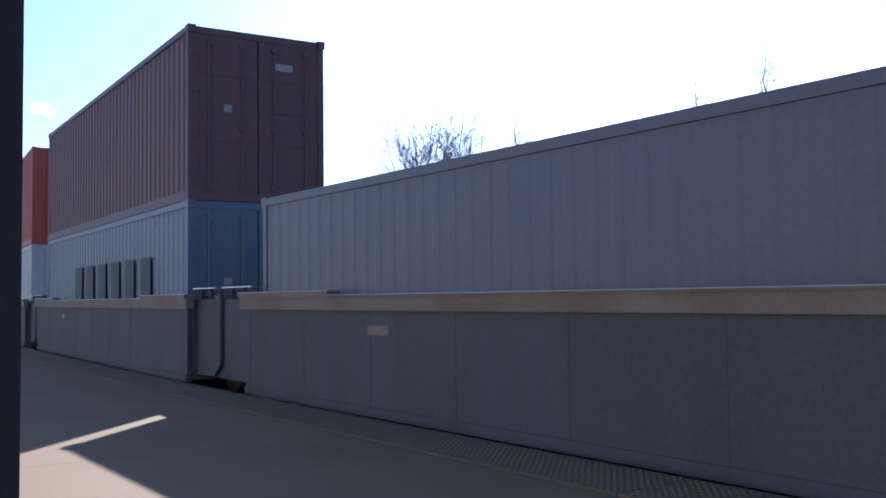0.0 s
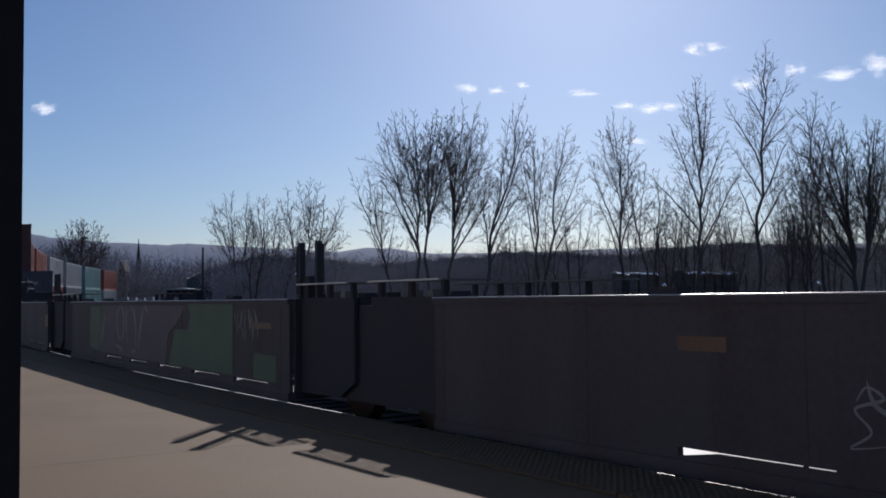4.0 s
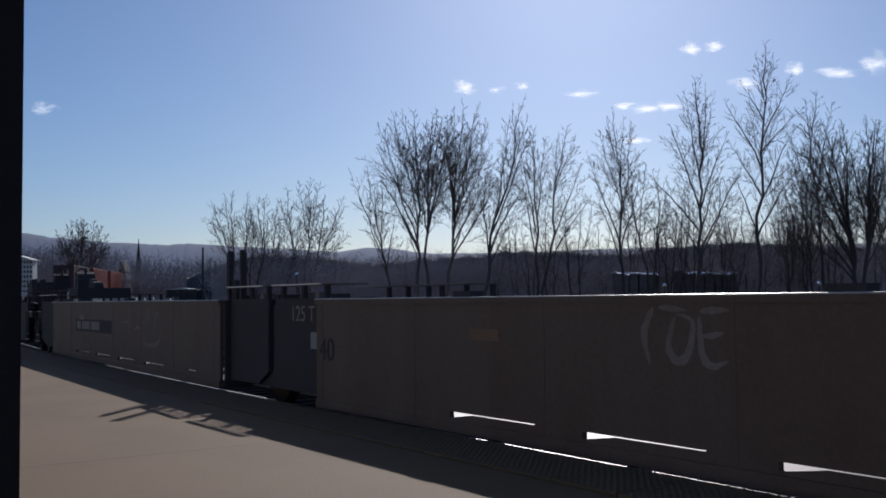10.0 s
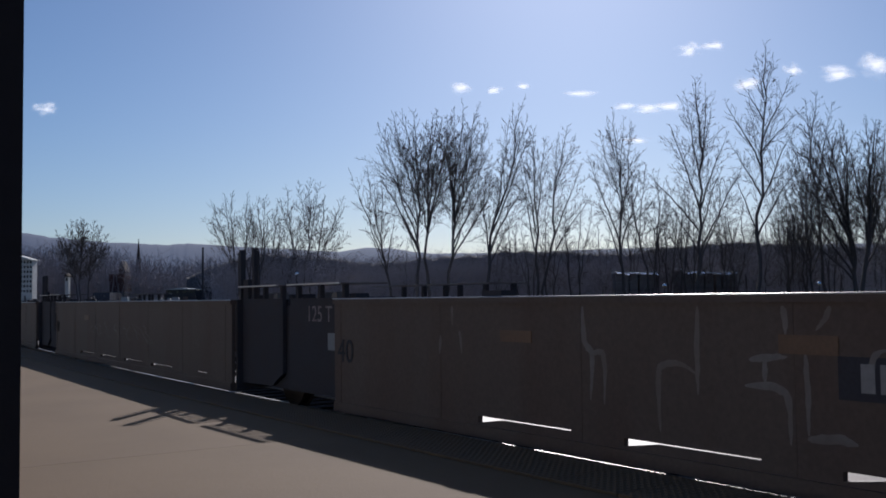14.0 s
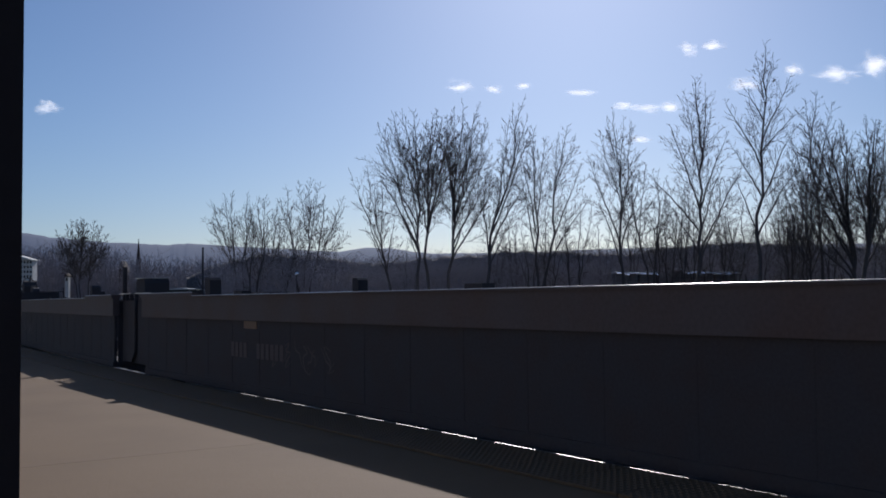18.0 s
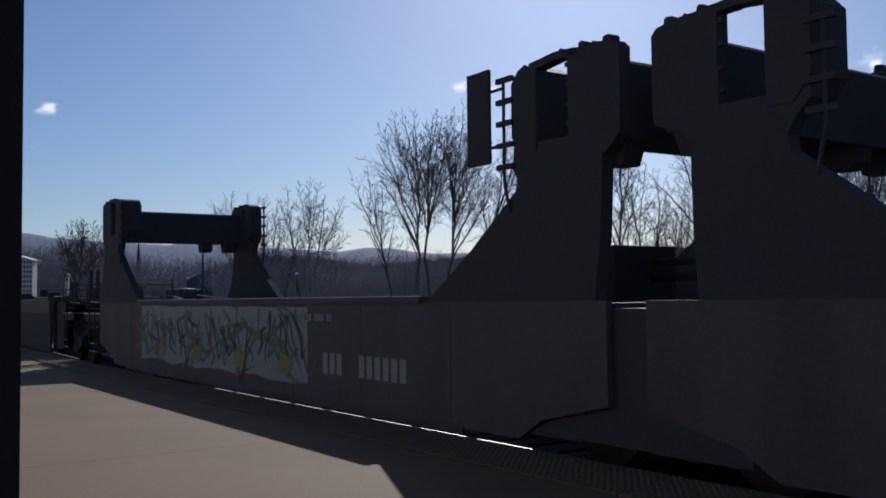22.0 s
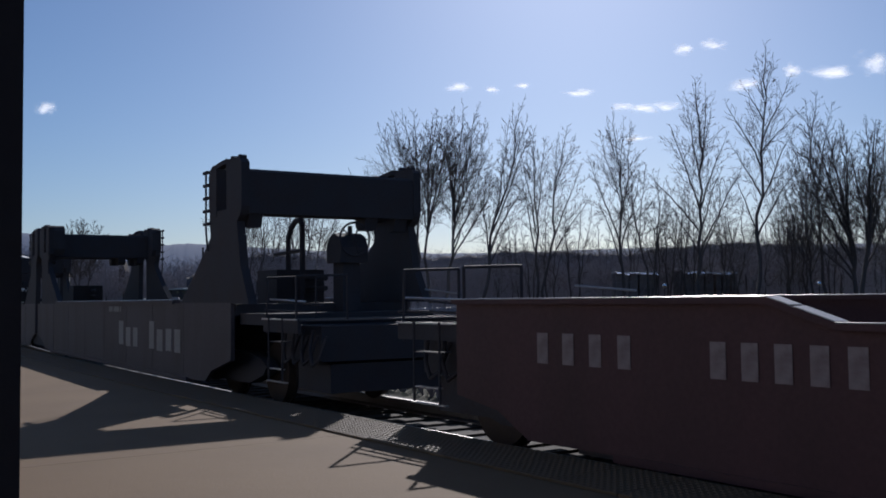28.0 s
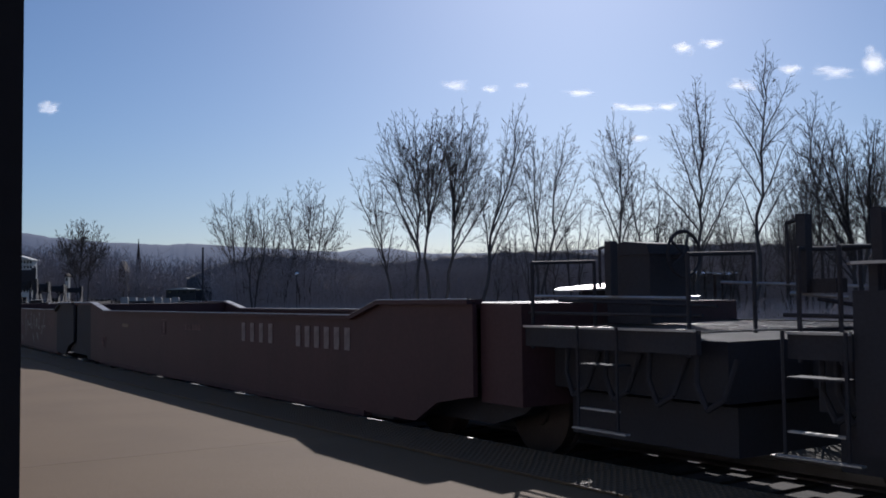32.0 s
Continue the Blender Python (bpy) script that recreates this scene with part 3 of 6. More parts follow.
def container(label, paint, h=2.896, name="shipping_container", L=12.19, fold=.026):
    """A corrugated steel box; doors at its rear end, +x."""
    ob = tagged(new(name), label, "container", "containers on the train")
    a, w = L / 2, 1.219
    for sgn in (-1, 1):
        bm = bmesh.new()
        prev = None
        n = 42
        for i in range(n):
            x0 = -a + .12 + (L - .24) * i / n
            s = (L - .24) / n
            for dx, d in ((0, 0), (.30, 0), (.42, fold), (.88, fold)):
                x, y = x0 + dx * s, sgn * (w - .02 - d)
                row = (bm.verts.new((x, y, .15)), bm.verts.new((x, y, h - .10)))
                if prev:
                    bm.faces.new((prev[0], row[0], row[1], prev[1]))
                prev = row
        part("side_panel", bm, paint, ob)
        bm = bmesh.new()
        y0, y1 = sorted((sgn * w, sgn * (w - .07)))
        box(bm, -a + .1, a - .1, y0, y1, h - .11, h - .01)
        part("top_rail", bm, paint, ob)
        bm = bmesh.new()
        box(bm, -a + .1, a - .1, y0, y1, .01, .17)
        part("bottom_rail", bm, paint, ob)
    for x in (-a + .06, a - .06):
        for y in (-w + .06, w - .06):
            bm = bmesh.new()
            box(bm, x - .055, x + .055, y - .055, y + .055, .12, h - .12)
            part("corner_post", bm, paint, ob)
            for z0, z1 in ((0, .12), (h - .12, h + .006)):
                bm = bmesh.new()
                box(bm, x - .062 - .03 * (x < 0), x + .062 + .03 * (x > 0), y - .065, y + .065, z0, z1)
                part("corner_casting", bm, paint, ob)
    bm = bmesh.new()
    prev = None
    for i in range(40):
        x0, s = -a + .1 + (L - .2) * i / 40, (L - .2) / 40
        for dx, dz in ((.1, .015), (.4, .015), (.6, .03), (.9, .03)):
            row = (bm.verts.new((x0 + dx * s, -w + .06, h - dz)), bm.verts.new((x0 + dx * s, w - .06, h - dz)))
            if prev:
                bm.faces.new((prev[0], row[0], row[1], prev[1]))
            prev = row
    part("roof", bm, paint, ob)
    bm = bmesh.new()
    box(bm, -a + .02, -a + .05, -w + .1, w - .1, .1, h - .1)
    part("front_wall", bm, paint, ob)
    for name, z in (("door_sill", .01), ("door_header", h - .128)):
        bm = bmesh.new()
        box(bm, a - .07, a - .01, -w + .12, w - .12, z, z + .118)
        part(name, bm, paint, ob)
    for sgn in (-1, 1):
        y0, y1 = sorted((sgn * .012, sgn * (w - .12)))
        bm = bmesh.new()
        box(bm, a - .06, a - .02, y0, y1, .13, h - .13)
        door = part("door", bm, paint, ob)
        for z in (.45, 1.0, 1.55, 2.1):
            bm = bmesh.new()
            box(bm, a - .024, a - .008, y0 + .08, y1 - .08, z, z + .28)
            part("door_panel", bm, paint, door)
        for k in (.25, .78):
            bm = bmesh.new()
            y = sgn * (.012 + k * (w - .13))
            tube(bm, (a + .012, y, .16), (a + .012, y, h - .16), .018, 6)
            for z in (.22, 1.2, h - .3):
                box(bm, a - .02, a + .03, y - .05, y + .05, z, z + .07)
            part("lock_rod", bm, paint, door)
        for z in (.4, 1.1, 1.8, 2.4):
            bm = bmesh.new()
            y = sgn * (w - .1)
            box(bm, a - .03, a + .012, y - .05, y + .05, z, z + .11)
            part("hinge", bm, paint, door)
    bm = bmesh.new()
    box(bm, a - .018, a - .004, .30, .62, h - .60, h - .48)
    part("marking", bm, M_TAG, ob)
    bm = bmesh.new()
    box(bm, a - .018, a - .004, -.60, -.47, h * .52, h * .52 + .12)
    part("marking", bm, M_TAG, ob)
    return ob


# loaded units at the head of the train
SLOTS_FIVE = [(-3.02 + 1.78 * k, -1.80 + 1.78 * k) for k in range(5)]
SLOTS_FOUR = [(-3.34 + 1.80 * k, -2.12 + 1.80 * k) for k in range(4)] + [(4.42, 4.96)]
LOADED = "loaded well car with a broad tan top chord"
loaded = well_unit(LOADED, 12.9, M_GREY, M_GREY, 1.48, M_TAN, 1.5, rear_end=True, gap=2.3, chord=1.35, stops=False)
posts(loaded, [9.4, 10.02], -1.1, 2.2)
move(loaded, 5.75)
plain = well_unit(LOADED, 12.9, M_GREY, M_GREY, 1.48, M_TAN, 1.5, gap=2.3, chord=1.35, stops=False)
move(plain, 20.95)
for k in range(2, 8):
    duplicate(plain, 5.75 + 15.2 * k)
FLOOR = .26
box_a = container("maroon steel shipping container stacked on a grey one", M_BOXBROWN)
box_b = container("dark blue steel shipping container sitting in a well car", M_BOXBLUE, 2.59, fold=.009)
box_g = container("blue-grey steel shipping container with dark lettering", M_BOXSLATE, 2.896, fold=.016)
box_w = container("light grey steel shipping container on the train", M_BOXGREY)
box_r = container("red steel shipping container stacked on the train", M_BOXRED)
box_t = container("teal steel shipping container stacked on the train", M_BOXTEAL)
bars(box_g, -2.42, .75, 1.30, "######", -1.235, M_INK, "lettering", .88)
bars(box_b, 4.3, 2.25, .09, "#### ######", -1.235, M_FAINT)
bars(box_b, 4.8, 2.08, .08, "####", -1.235, M_FAINT)
bars(box_r, -5, 2.2, .3, "#### #####", -1.235, M_WHITE)
move(box_b, 6.1, FLOOR - .04)
move(box_a, 21.3, 3.07)
move(box_g, 21.3, FLOOR - .08)
first = {box_r, box_t, box_w}
order = [(box_r, box_w), (box_r, box_w), (box_w, box_r), (box_w, box_g), (box_t, box_t), (box_r, box_w)]
used = set()
for k, (up, low) in enumerate(order):
    for src, z in ((up, FLOOR + 2.9), (low, FLOOR)):
        c = 36.5 + 15.2 * k
        if src in first and src not in used:
            used.add(src)
            move(src, c, z)
        else:
            o = copy_thing(src, Matrix())
            move(o, c, z)

# five dark units with arrow-shaped slots along the sill
dark = well_unit("dark maroon well car with sprayed graffiti and slotted sill", 12.0, M_DARK, M_BLACK, cuts=SLOTS_FIVE)
posts(dark, [5.93, 6.42])
DARK = [-13.22, -28.25, -43.4, -58.53, -73.5]
SHIFT = [1.78, 1.75, 1.6, 1.47, 1.5]
cars = []
for i, c in enumerate(DARK):
    if i == 0:
        o = well_unit("dark maroon well car with orange reflector patches", 12.0, M_DARK, M_BLACK, front_end=True, nose=2.15, cuts=SLOTS_FIVE)
        posts(o, [5.93, 6.42])
        move(o, c)
    elif i == 4:
        o = well_unit("dark maroon well car with a brake wheel", 12.0, M_DARK, M_BLACK, rear_end=True, chest=True, tail=1.5, cuts=SLOTS_FIVE)
        posts(o, [8.1, 8.75], -1.1, 2.12)
        posts(o, [10.07, 10.75], -1.1, 2.06)
        move(o, c)
    elif i == 1:
        o = dark
        move(o, c)
    else:
        o = copy_thing(dark, Matrix())
        move(o, c)
    cars.append(o)
Y = -1.453
bare = [set(o.children) for o in cars]
patch(cars[0], [(3.85, .82), (4.3, .82), (4.3, 1.12), (3.85, 1.12)], Y, M_ORANGE)
bars(cars[0], 3.0, .98, .07, "########", Y, M_FAINT)
bars(cars[0], 3.0, .84, .07, "######", Y, M_FAINT)
bars(cars[0], 3.0, .70, .07, "#######", Y, M_FAINT)
patch(cars[1], [(-5.95, .5), (-5.25, .44), (-5.0, .8), (-5.1, 1.34), (-5.95, 1.34)], Y, M_LIME)
patch(cars[1], [(-5.2, .44), (-.75, .40), (-.6, .9), (-.1, 1.1), (.3, 1.36), (-5.0, 1.36)], Y + .001, M_LILAC)
rnd = random.Random(3)
for pts, wt in (([(-4.72, 1.22), (-4.86, .9), (-5.02, .56)], .035), ([(-3.62, 1.36), (-3.82, 1.1), (-3.72, .78), (-3.55, .72)], .03),
                ([(-3.50, 1.36), (-3.32, 1.15), (-3.34, .85), (-3.52, .70)], .03), ([(-3.12, 1.34), (-3.14, .95), (-3.05, .62)], .03),
                ([(-2.62, 1.34), (-2.52, .95), (-2.50, .62)], .035), ([(-2.86, 1.36), (-2.66, 1.22), (-2.56, 1.0)], .02),
                ([(-2.05, 1.30), (-2.22, .95), (-2.36, .58)], .045), ([(-1.98, 1.36), (-1.86, 1.30), (-1.78, 1.22)], .03),
                ([(-3.9, .62), (-3.6, .56), (-3.4, .50)], .03), ([(-2.75, .50), (-2.6, .54), (-2.5, .5)], .02)):
    spray(cars[1], rnd, pts, wt, Y - .006, M_TAG)
patch(cars[1], [(-.55, .40), (2.35, .40), (2.35, 1.38), (.40, 1.38), (.52, 1.22), (.40, .98), (-.25, .98)], Y, M_LIME)
patch(cars[1], [(3.1, .40), (3.85, .40), (3.85, .72), (3.1, .74)], Y, M_LIME)
graffiti(cars[1], 6, 2.45, 3.3, .9, 1.35, Y, M_TAG, None, .012, 6)
patch(cars[1], [(3.0, 1.06), (3.7, 1.06), (3.7, 1.14), (3.0, 1.14)], Y, M_ORANGE)
graffiti(cars[3], 12, -3.97, -3.37, .72, .95, Y, M_TAG, None, .014, 4)
for z in (.86, .76, .66):
    bars(cars[3], 3.6, z, .05, "##########", Y, M_FAINT)
graffiti(cars[2], 7, -3.6, -.4, .50, 1.0, Y, M_TAG, None, .016, 5)
bars(cars[4], -1.9, 1.24, .08, "#### ######", Y, M_FAINT)

for o, kept, dx in zip(cars, bare, SHIFT):
    for ch in o.children:
        if ch not in kept:
            ch.location.x += dx
rnd = random.Random(31)
for pts, wt in (
        ([(2.07, 1.34), (2.13, 1.17), (2.09, 1.09)], 0.016),
        ([(2.07, 1.36), (2.34, 1.37), (2.61, 1.37)], 0.016),
        ([(2.26, 1.34), (2.3, 1.19), (2.53, 1.25), (2.49, 1.12)], 0.018),
        ([(2.61, 1.27), (2.83, 1.35), (3.01, 1.28), (2.9, 1.14), (2.72, 1.15)], 0.018),
        ([(3.05, 1.37), (3.11, 1.28), (3.01, 1.14)], 0.016),
        ([(2.21, 1.06), (2.37, 1.11), (2.57, 1.06)], 0.014),
        ([(-0.2, 1.25), (-0.3, 1.06), (-0.08, 0.94)], 0.014),
        ([(0.11, 1.28), (0.04, 1.07), (0.18, 0.98)], 0.014),
):
    spray(cars[3], rnd, pts, wt, Y - .002, M_TAG)
for pts, wt in (
        ([(-2.65, 1.37), (-2.59, 1.17), (-2.64, 0.98)], 0.02),
        ([(-2.33, 1.15), (-2.35, 1.37), (-2.24, 1.38), (-2.18, 1.22), (-2.24, 1.16), (-2.33, 1.15)], 0.024),
        ([(-2.03, 1.15), (-2.05, 1.29), (-1.94, 1.38), (-1.82, 1.35), (-1.81, 1.19), (-1.95, 1.16)], 0.024),
        ([(-1.76, 1.37), (-1.63, 1.35), (-1.48, 1.3), (-1.47, 1.2), (-1.63, 1.18)], 0.022),
        ([(-2.57, 0.98), (-2.45, 0.95), (-2.38, 1.07), (-2.32, 0.96), (-2.2, 1.04), (-2.17, 0.86)], 0.02),
        ([(-2.08, 0.97), (-1.95, 1.08), (-1.87, 0.95), (-1.98, 0.87)], 0.02),
        ([(-1.83, 1.02), (-1.68, 1.08), (-1.76, 0.89)], 0.02),
        ([(-1.52, 1.13), (-1.5, 1.0), (-1.52, 0.87)], 0.02),
        ([(-2.16, 1.15), (-2.12, 1.08), (-2.08, 1.01)], 0.014),
):
    spray(cars[4], rnd, pts, wt, Y - .002, M_TAG)

# five yellow units
YEL = "faded yellow rust-streaked well car with slotted sill"
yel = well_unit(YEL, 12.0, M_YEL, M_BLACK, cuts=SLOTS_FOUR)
posts(yel, [5.88, 6.37])
cars = []
for i, c in enumerate([-93, -108, -123, -138, -153]):
    if i in (0, 4):
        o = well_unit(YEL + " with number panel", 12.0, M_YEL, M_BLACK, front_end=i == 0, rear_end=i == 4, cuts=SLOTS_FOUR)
        if i == 0:
            posts(o, [5.88, 6.37])
            posts(o, [-8.51, -8.09], -1.1, 1.89)
        bm = bmesh.new()
        box(bm, (-3.4, .25)[i // 4], (-.2, 3.45)[i // 4], Y, Y + .004, .80, 1.06)
        part("number_panel", bm, M_BLACK, o)
        bars(o, (-3.25, .4)[i // 4], .85, .17, "### ######", Y - .001, M_TAG)
        bars(o, (-1.9, 1.7)[i // 4], .85, .17, "######", Y - .001, M_TAG)
        move(o, c)
    elif i == 1:
        o = yel
        move(o, c)
    else:
        o = copy_thing(yel, Matrix())
        move(o, c)
    cars.append(o)
    if i:
        bm = bmesh.new()
        box(bm, -7.05, -6.06, -1.303, -1.27, .70, 1.44)
        plate = part("load_plate", bm, M_BLACK, o)
        words("load_text", "125 T", .27, M_STEN, o, Matrix.Translation((-6.97, -1.304, 1.17)) @ NEAR_FACE)
        bm = bmesh.new()
        box(bm, -6.43, -6.24, -1.308, -1.304, .84, 1.04)
        part("placard", bm, M_CREAM, o)
        words("length_text", "40", .36, M_INK, o, Matrix.Translation((-5.93, Y - .002, .74)) @ NEAR_FACE)
rnd = random.Random(61)
for car, pts, wt in (
        (cars[0], [(2.13, 0.76), (2.24, 0.67), (2.84, 0.7), (3.02, 0.78), (3.15, 0.95)], 0.035),
        (cars[0], [(2.29, 1.31), (2.25, 1.2), (2.24, 1.05)], 0.025),
        (cars[0], [(2.42, 1.31), (2.39, 1.2), (2.39, 1.06)], 0.02),
        (cars[0], [(2.84, 0.94), (2.77, 1.07), (2.81, 1.21), (2.93, 1.23), (3.02, 1.15)], 0.025),
        (cars[0], [(1.45, 0.93), (1.82, 0.96), (1.82, 0.66)], 0.022),
        (cars[0], [(1.09, 1.34), (1.09, 1.14), (1.09, 0.89)], 0.022),
        (cars[0], [(0.74, 1.05), (0.92, 1.05), (1.09, 1.06)], 0.02),
        (cars[0], [(-0.75, 0.76), (-0.61, 0.77), (-0.47, 0.78)], 0.018),
        (cars[0], [(1.79, 1.36), (1.79, 1.23), (1.8, 1.08)], 0.018),
):
    spray(car, rnd, pts, wt, Y - .001, M_YTAG)
for car, pts, wt in (
        (cars[4], [(-1.96, 1.36), (-1.94, 1.09), (-1.86, 0.97), (-1.88, 0.63)], 0.03),
        (cars[4], [(-1.86, 0.99), (-1.73, 0.98), (-1.73, 0.61)], 0.025),
        (cars[4], [(-0.81, 1.36), (-0.82, 1.03), (-0.82, 0.75)], 0.024),
        (cars[4], [(-1.17, 0.46), (-1.18, 0.85), (-1.13, 0.94), (-0.96, 0.95), (-0.83, 0.89)], 0.026),
        (cars[4], [(-0.39, 1.01), (-0.23, 1.03), (-0.1, 1.04)], 0.024),
        (cars[4], [(-0.27, 1.02), (-0.27, 0.94), (-0.27, 0.86)], 0.02),
        (cars[4], [(-0.43, 0.84), (-0.2, 0.84), (-0.1, 0.77), (-0.09, 0.49)], 0.028),
        (cars[4], [(-0.13, 1.36), (-0.11, 1.29), (-0.11, 1.18)], 0.024),
        (cars[4], [(0.21, 1.36), (0.18, 1.29), (0.11, 1.21)], 0.02),
        (cars[4], [(0.03, 1.07), (0.04, 0.81), (0.04, 0.56)], 0.02),
        (cars[4], [(0.03, 0.54), (0.25, 0.56), (0.37, 0.54)], 0.03),
        (cars[4], [(0.46, 0.9), (0.48, 1.06), (0.57, 1.11)], 0.02),
        (cars[4], [(-3.72, 1.36), (-3.72, 1.3), (-3.72, 1.17)], 0.02),
        (cars[4], [(-3.91, 1.08), (-3.92, 0.99), (-3.93, 0.9)], 0.02),
        (cars[4], [(-3.61, 1.13), (-3.59, 1.05), (-3.57, 0.92)], 0.02),
):
    spray(car, rnd, pts, wt, Y - .001, M_YTAG)
for pts, wt in (
        ([(-0.77, 1.35), (-0.86, 1.16), (-0.81, 0.94)], 0.03),
        ([(-0.72, 1.35), (-0.59, 1.34), (-0.46, 1.33)], 0.02),
        ([(-0.56, 1.29), (-0.63, 1.09), (-0.55, 0.97), (-0.44, 1.05), (-0.41, 1.25), (-0.55, 1.3)], 0.03),
        ([(-0.35, 1.29), (-0.33, 1.04), (-0.25, 0.95), (-0.11, 0.99)], 0.03),
        ([(-0.34, 1.32), (-0.23, 1.33), (-0.09, 1.33)], 0.022),
        ([(-0.33, 1.15), (-0.23, 1.16), (-0.14, 1.18)], 0.02),
):
    spray(cars[1], rnd, pts, wt, Y - .002, M_YTAG)
for pts, wt in (
        ([(-2.5, 1.08), (-2.52, 0.93), (-2.43, 0.9), (-2.36, 0.95), (-2.33, 1.08), (-2.42, 1.11), (-2.5, 1.08)], 0.03),
        ([(-2.44, 1.34), (-2.35, 1.33), (-2.25, 1.32)], 0.015),
        ([(-2.42, 1.29), (-2.35, 1.28), (-2.25, 1.28)], 0.015),
):
    spray(cars[2], rnd, pts, wt, Y - .002, M_INK)
for pts, wt in (([(-4.30, 1.32), (-4.28, .9), (-4.33, .5)], .07), ([(-3.72, .95), (-3.66, .7), (-3.70, .42)], .08)):
    spray(cars[2], rnd, pts, wt, Y - .001, M_TEAL)
graffiti(cars[3], 24, -2.6, 2.0, .7, 1.05, Y, M_YTAG, None, .01, 7)
patch(cars[4], [(-.16, 1.06), (.26, 1.06), (.26, 1.18), (-.16, 1.18)], Y, M_ORANGE)

# three long units with a tan band
LONG = "long dark well car with a broad rusty tan top band"
for i, c in enumerate([-174.0, -193.1, -212.2]):
    o = well_unit(LONG, 17.05, M_BLACK, M_BLACK, 1.51, M_BROWN, .95, front_end=i == 0, rear_end=i == 2, deck_z=1.58, gap=2.05, nose=2.5)
    posts(o, [8.27] if i < 2 else [10.16, 10.71], -1.2, 2.1 if i < 2 else 1.9)
    graffiti(o, 31 + i, -3.4, -1.6, .55, .95, -1.453, M_BROWN, None, .012, 5)
    if i:
        bars(o, -4.7, .66, .2, "####  ######", -1.453, M_BROWN)
    if i == 0:
        bm = bmesh.new()
        prism(bm, [(8.15, 1.5), (8.13, 1.80), (8.21, 1.87), (8.74, 1.87), (8.80, 1.78), (8.80, 1.5)], -.95, -.48)
        part("hatch_box", bm, M_BLACK, o)
        bm = bmesh.new()
        box(bm, 8.19, 8.76, -.98, -.45, 1.87, 1.885)
        part("hatch_lid", bm, M_EDGE, o)
    if i == 1:
        for ya, yb, zb in ((-.84, -.40, 1.82), (-.20, .29, 1.81), (.92, 1.40, 1.84)):
            bm = bmesh.new()
            prism(bm, [(9.05, 1.5), (9.05, zb - .06), (9.11, zb), (9.50, zb), (9.55, zb - .05), (9.55, 1.5)], ya, yb)
            part("valve_box", bm, M_BLACK, o)
        # thin pale plates for the glints between the boxes
        for ya, yb, z in ((-.40, -.20, 1.80), (-.34, -.22, 1.72), (.29, .44, 1.75), (.50, .95, 1.72), (.90, 1.42, 1.845)):
            bm = bmesh.new()
            box(bm, 9.30, 9.56, ya, yb, z, z + .014)
            part("bridge_plate", bm, M_EDGE, o)
        bm = bmesh.new()
        box(bm, 9.0, 9.5, -1.0, 1.2, 1.5, 1.66)
        part("end_beam", bm, M_BLACK, o)
    move(o, c, 0, 7.0)


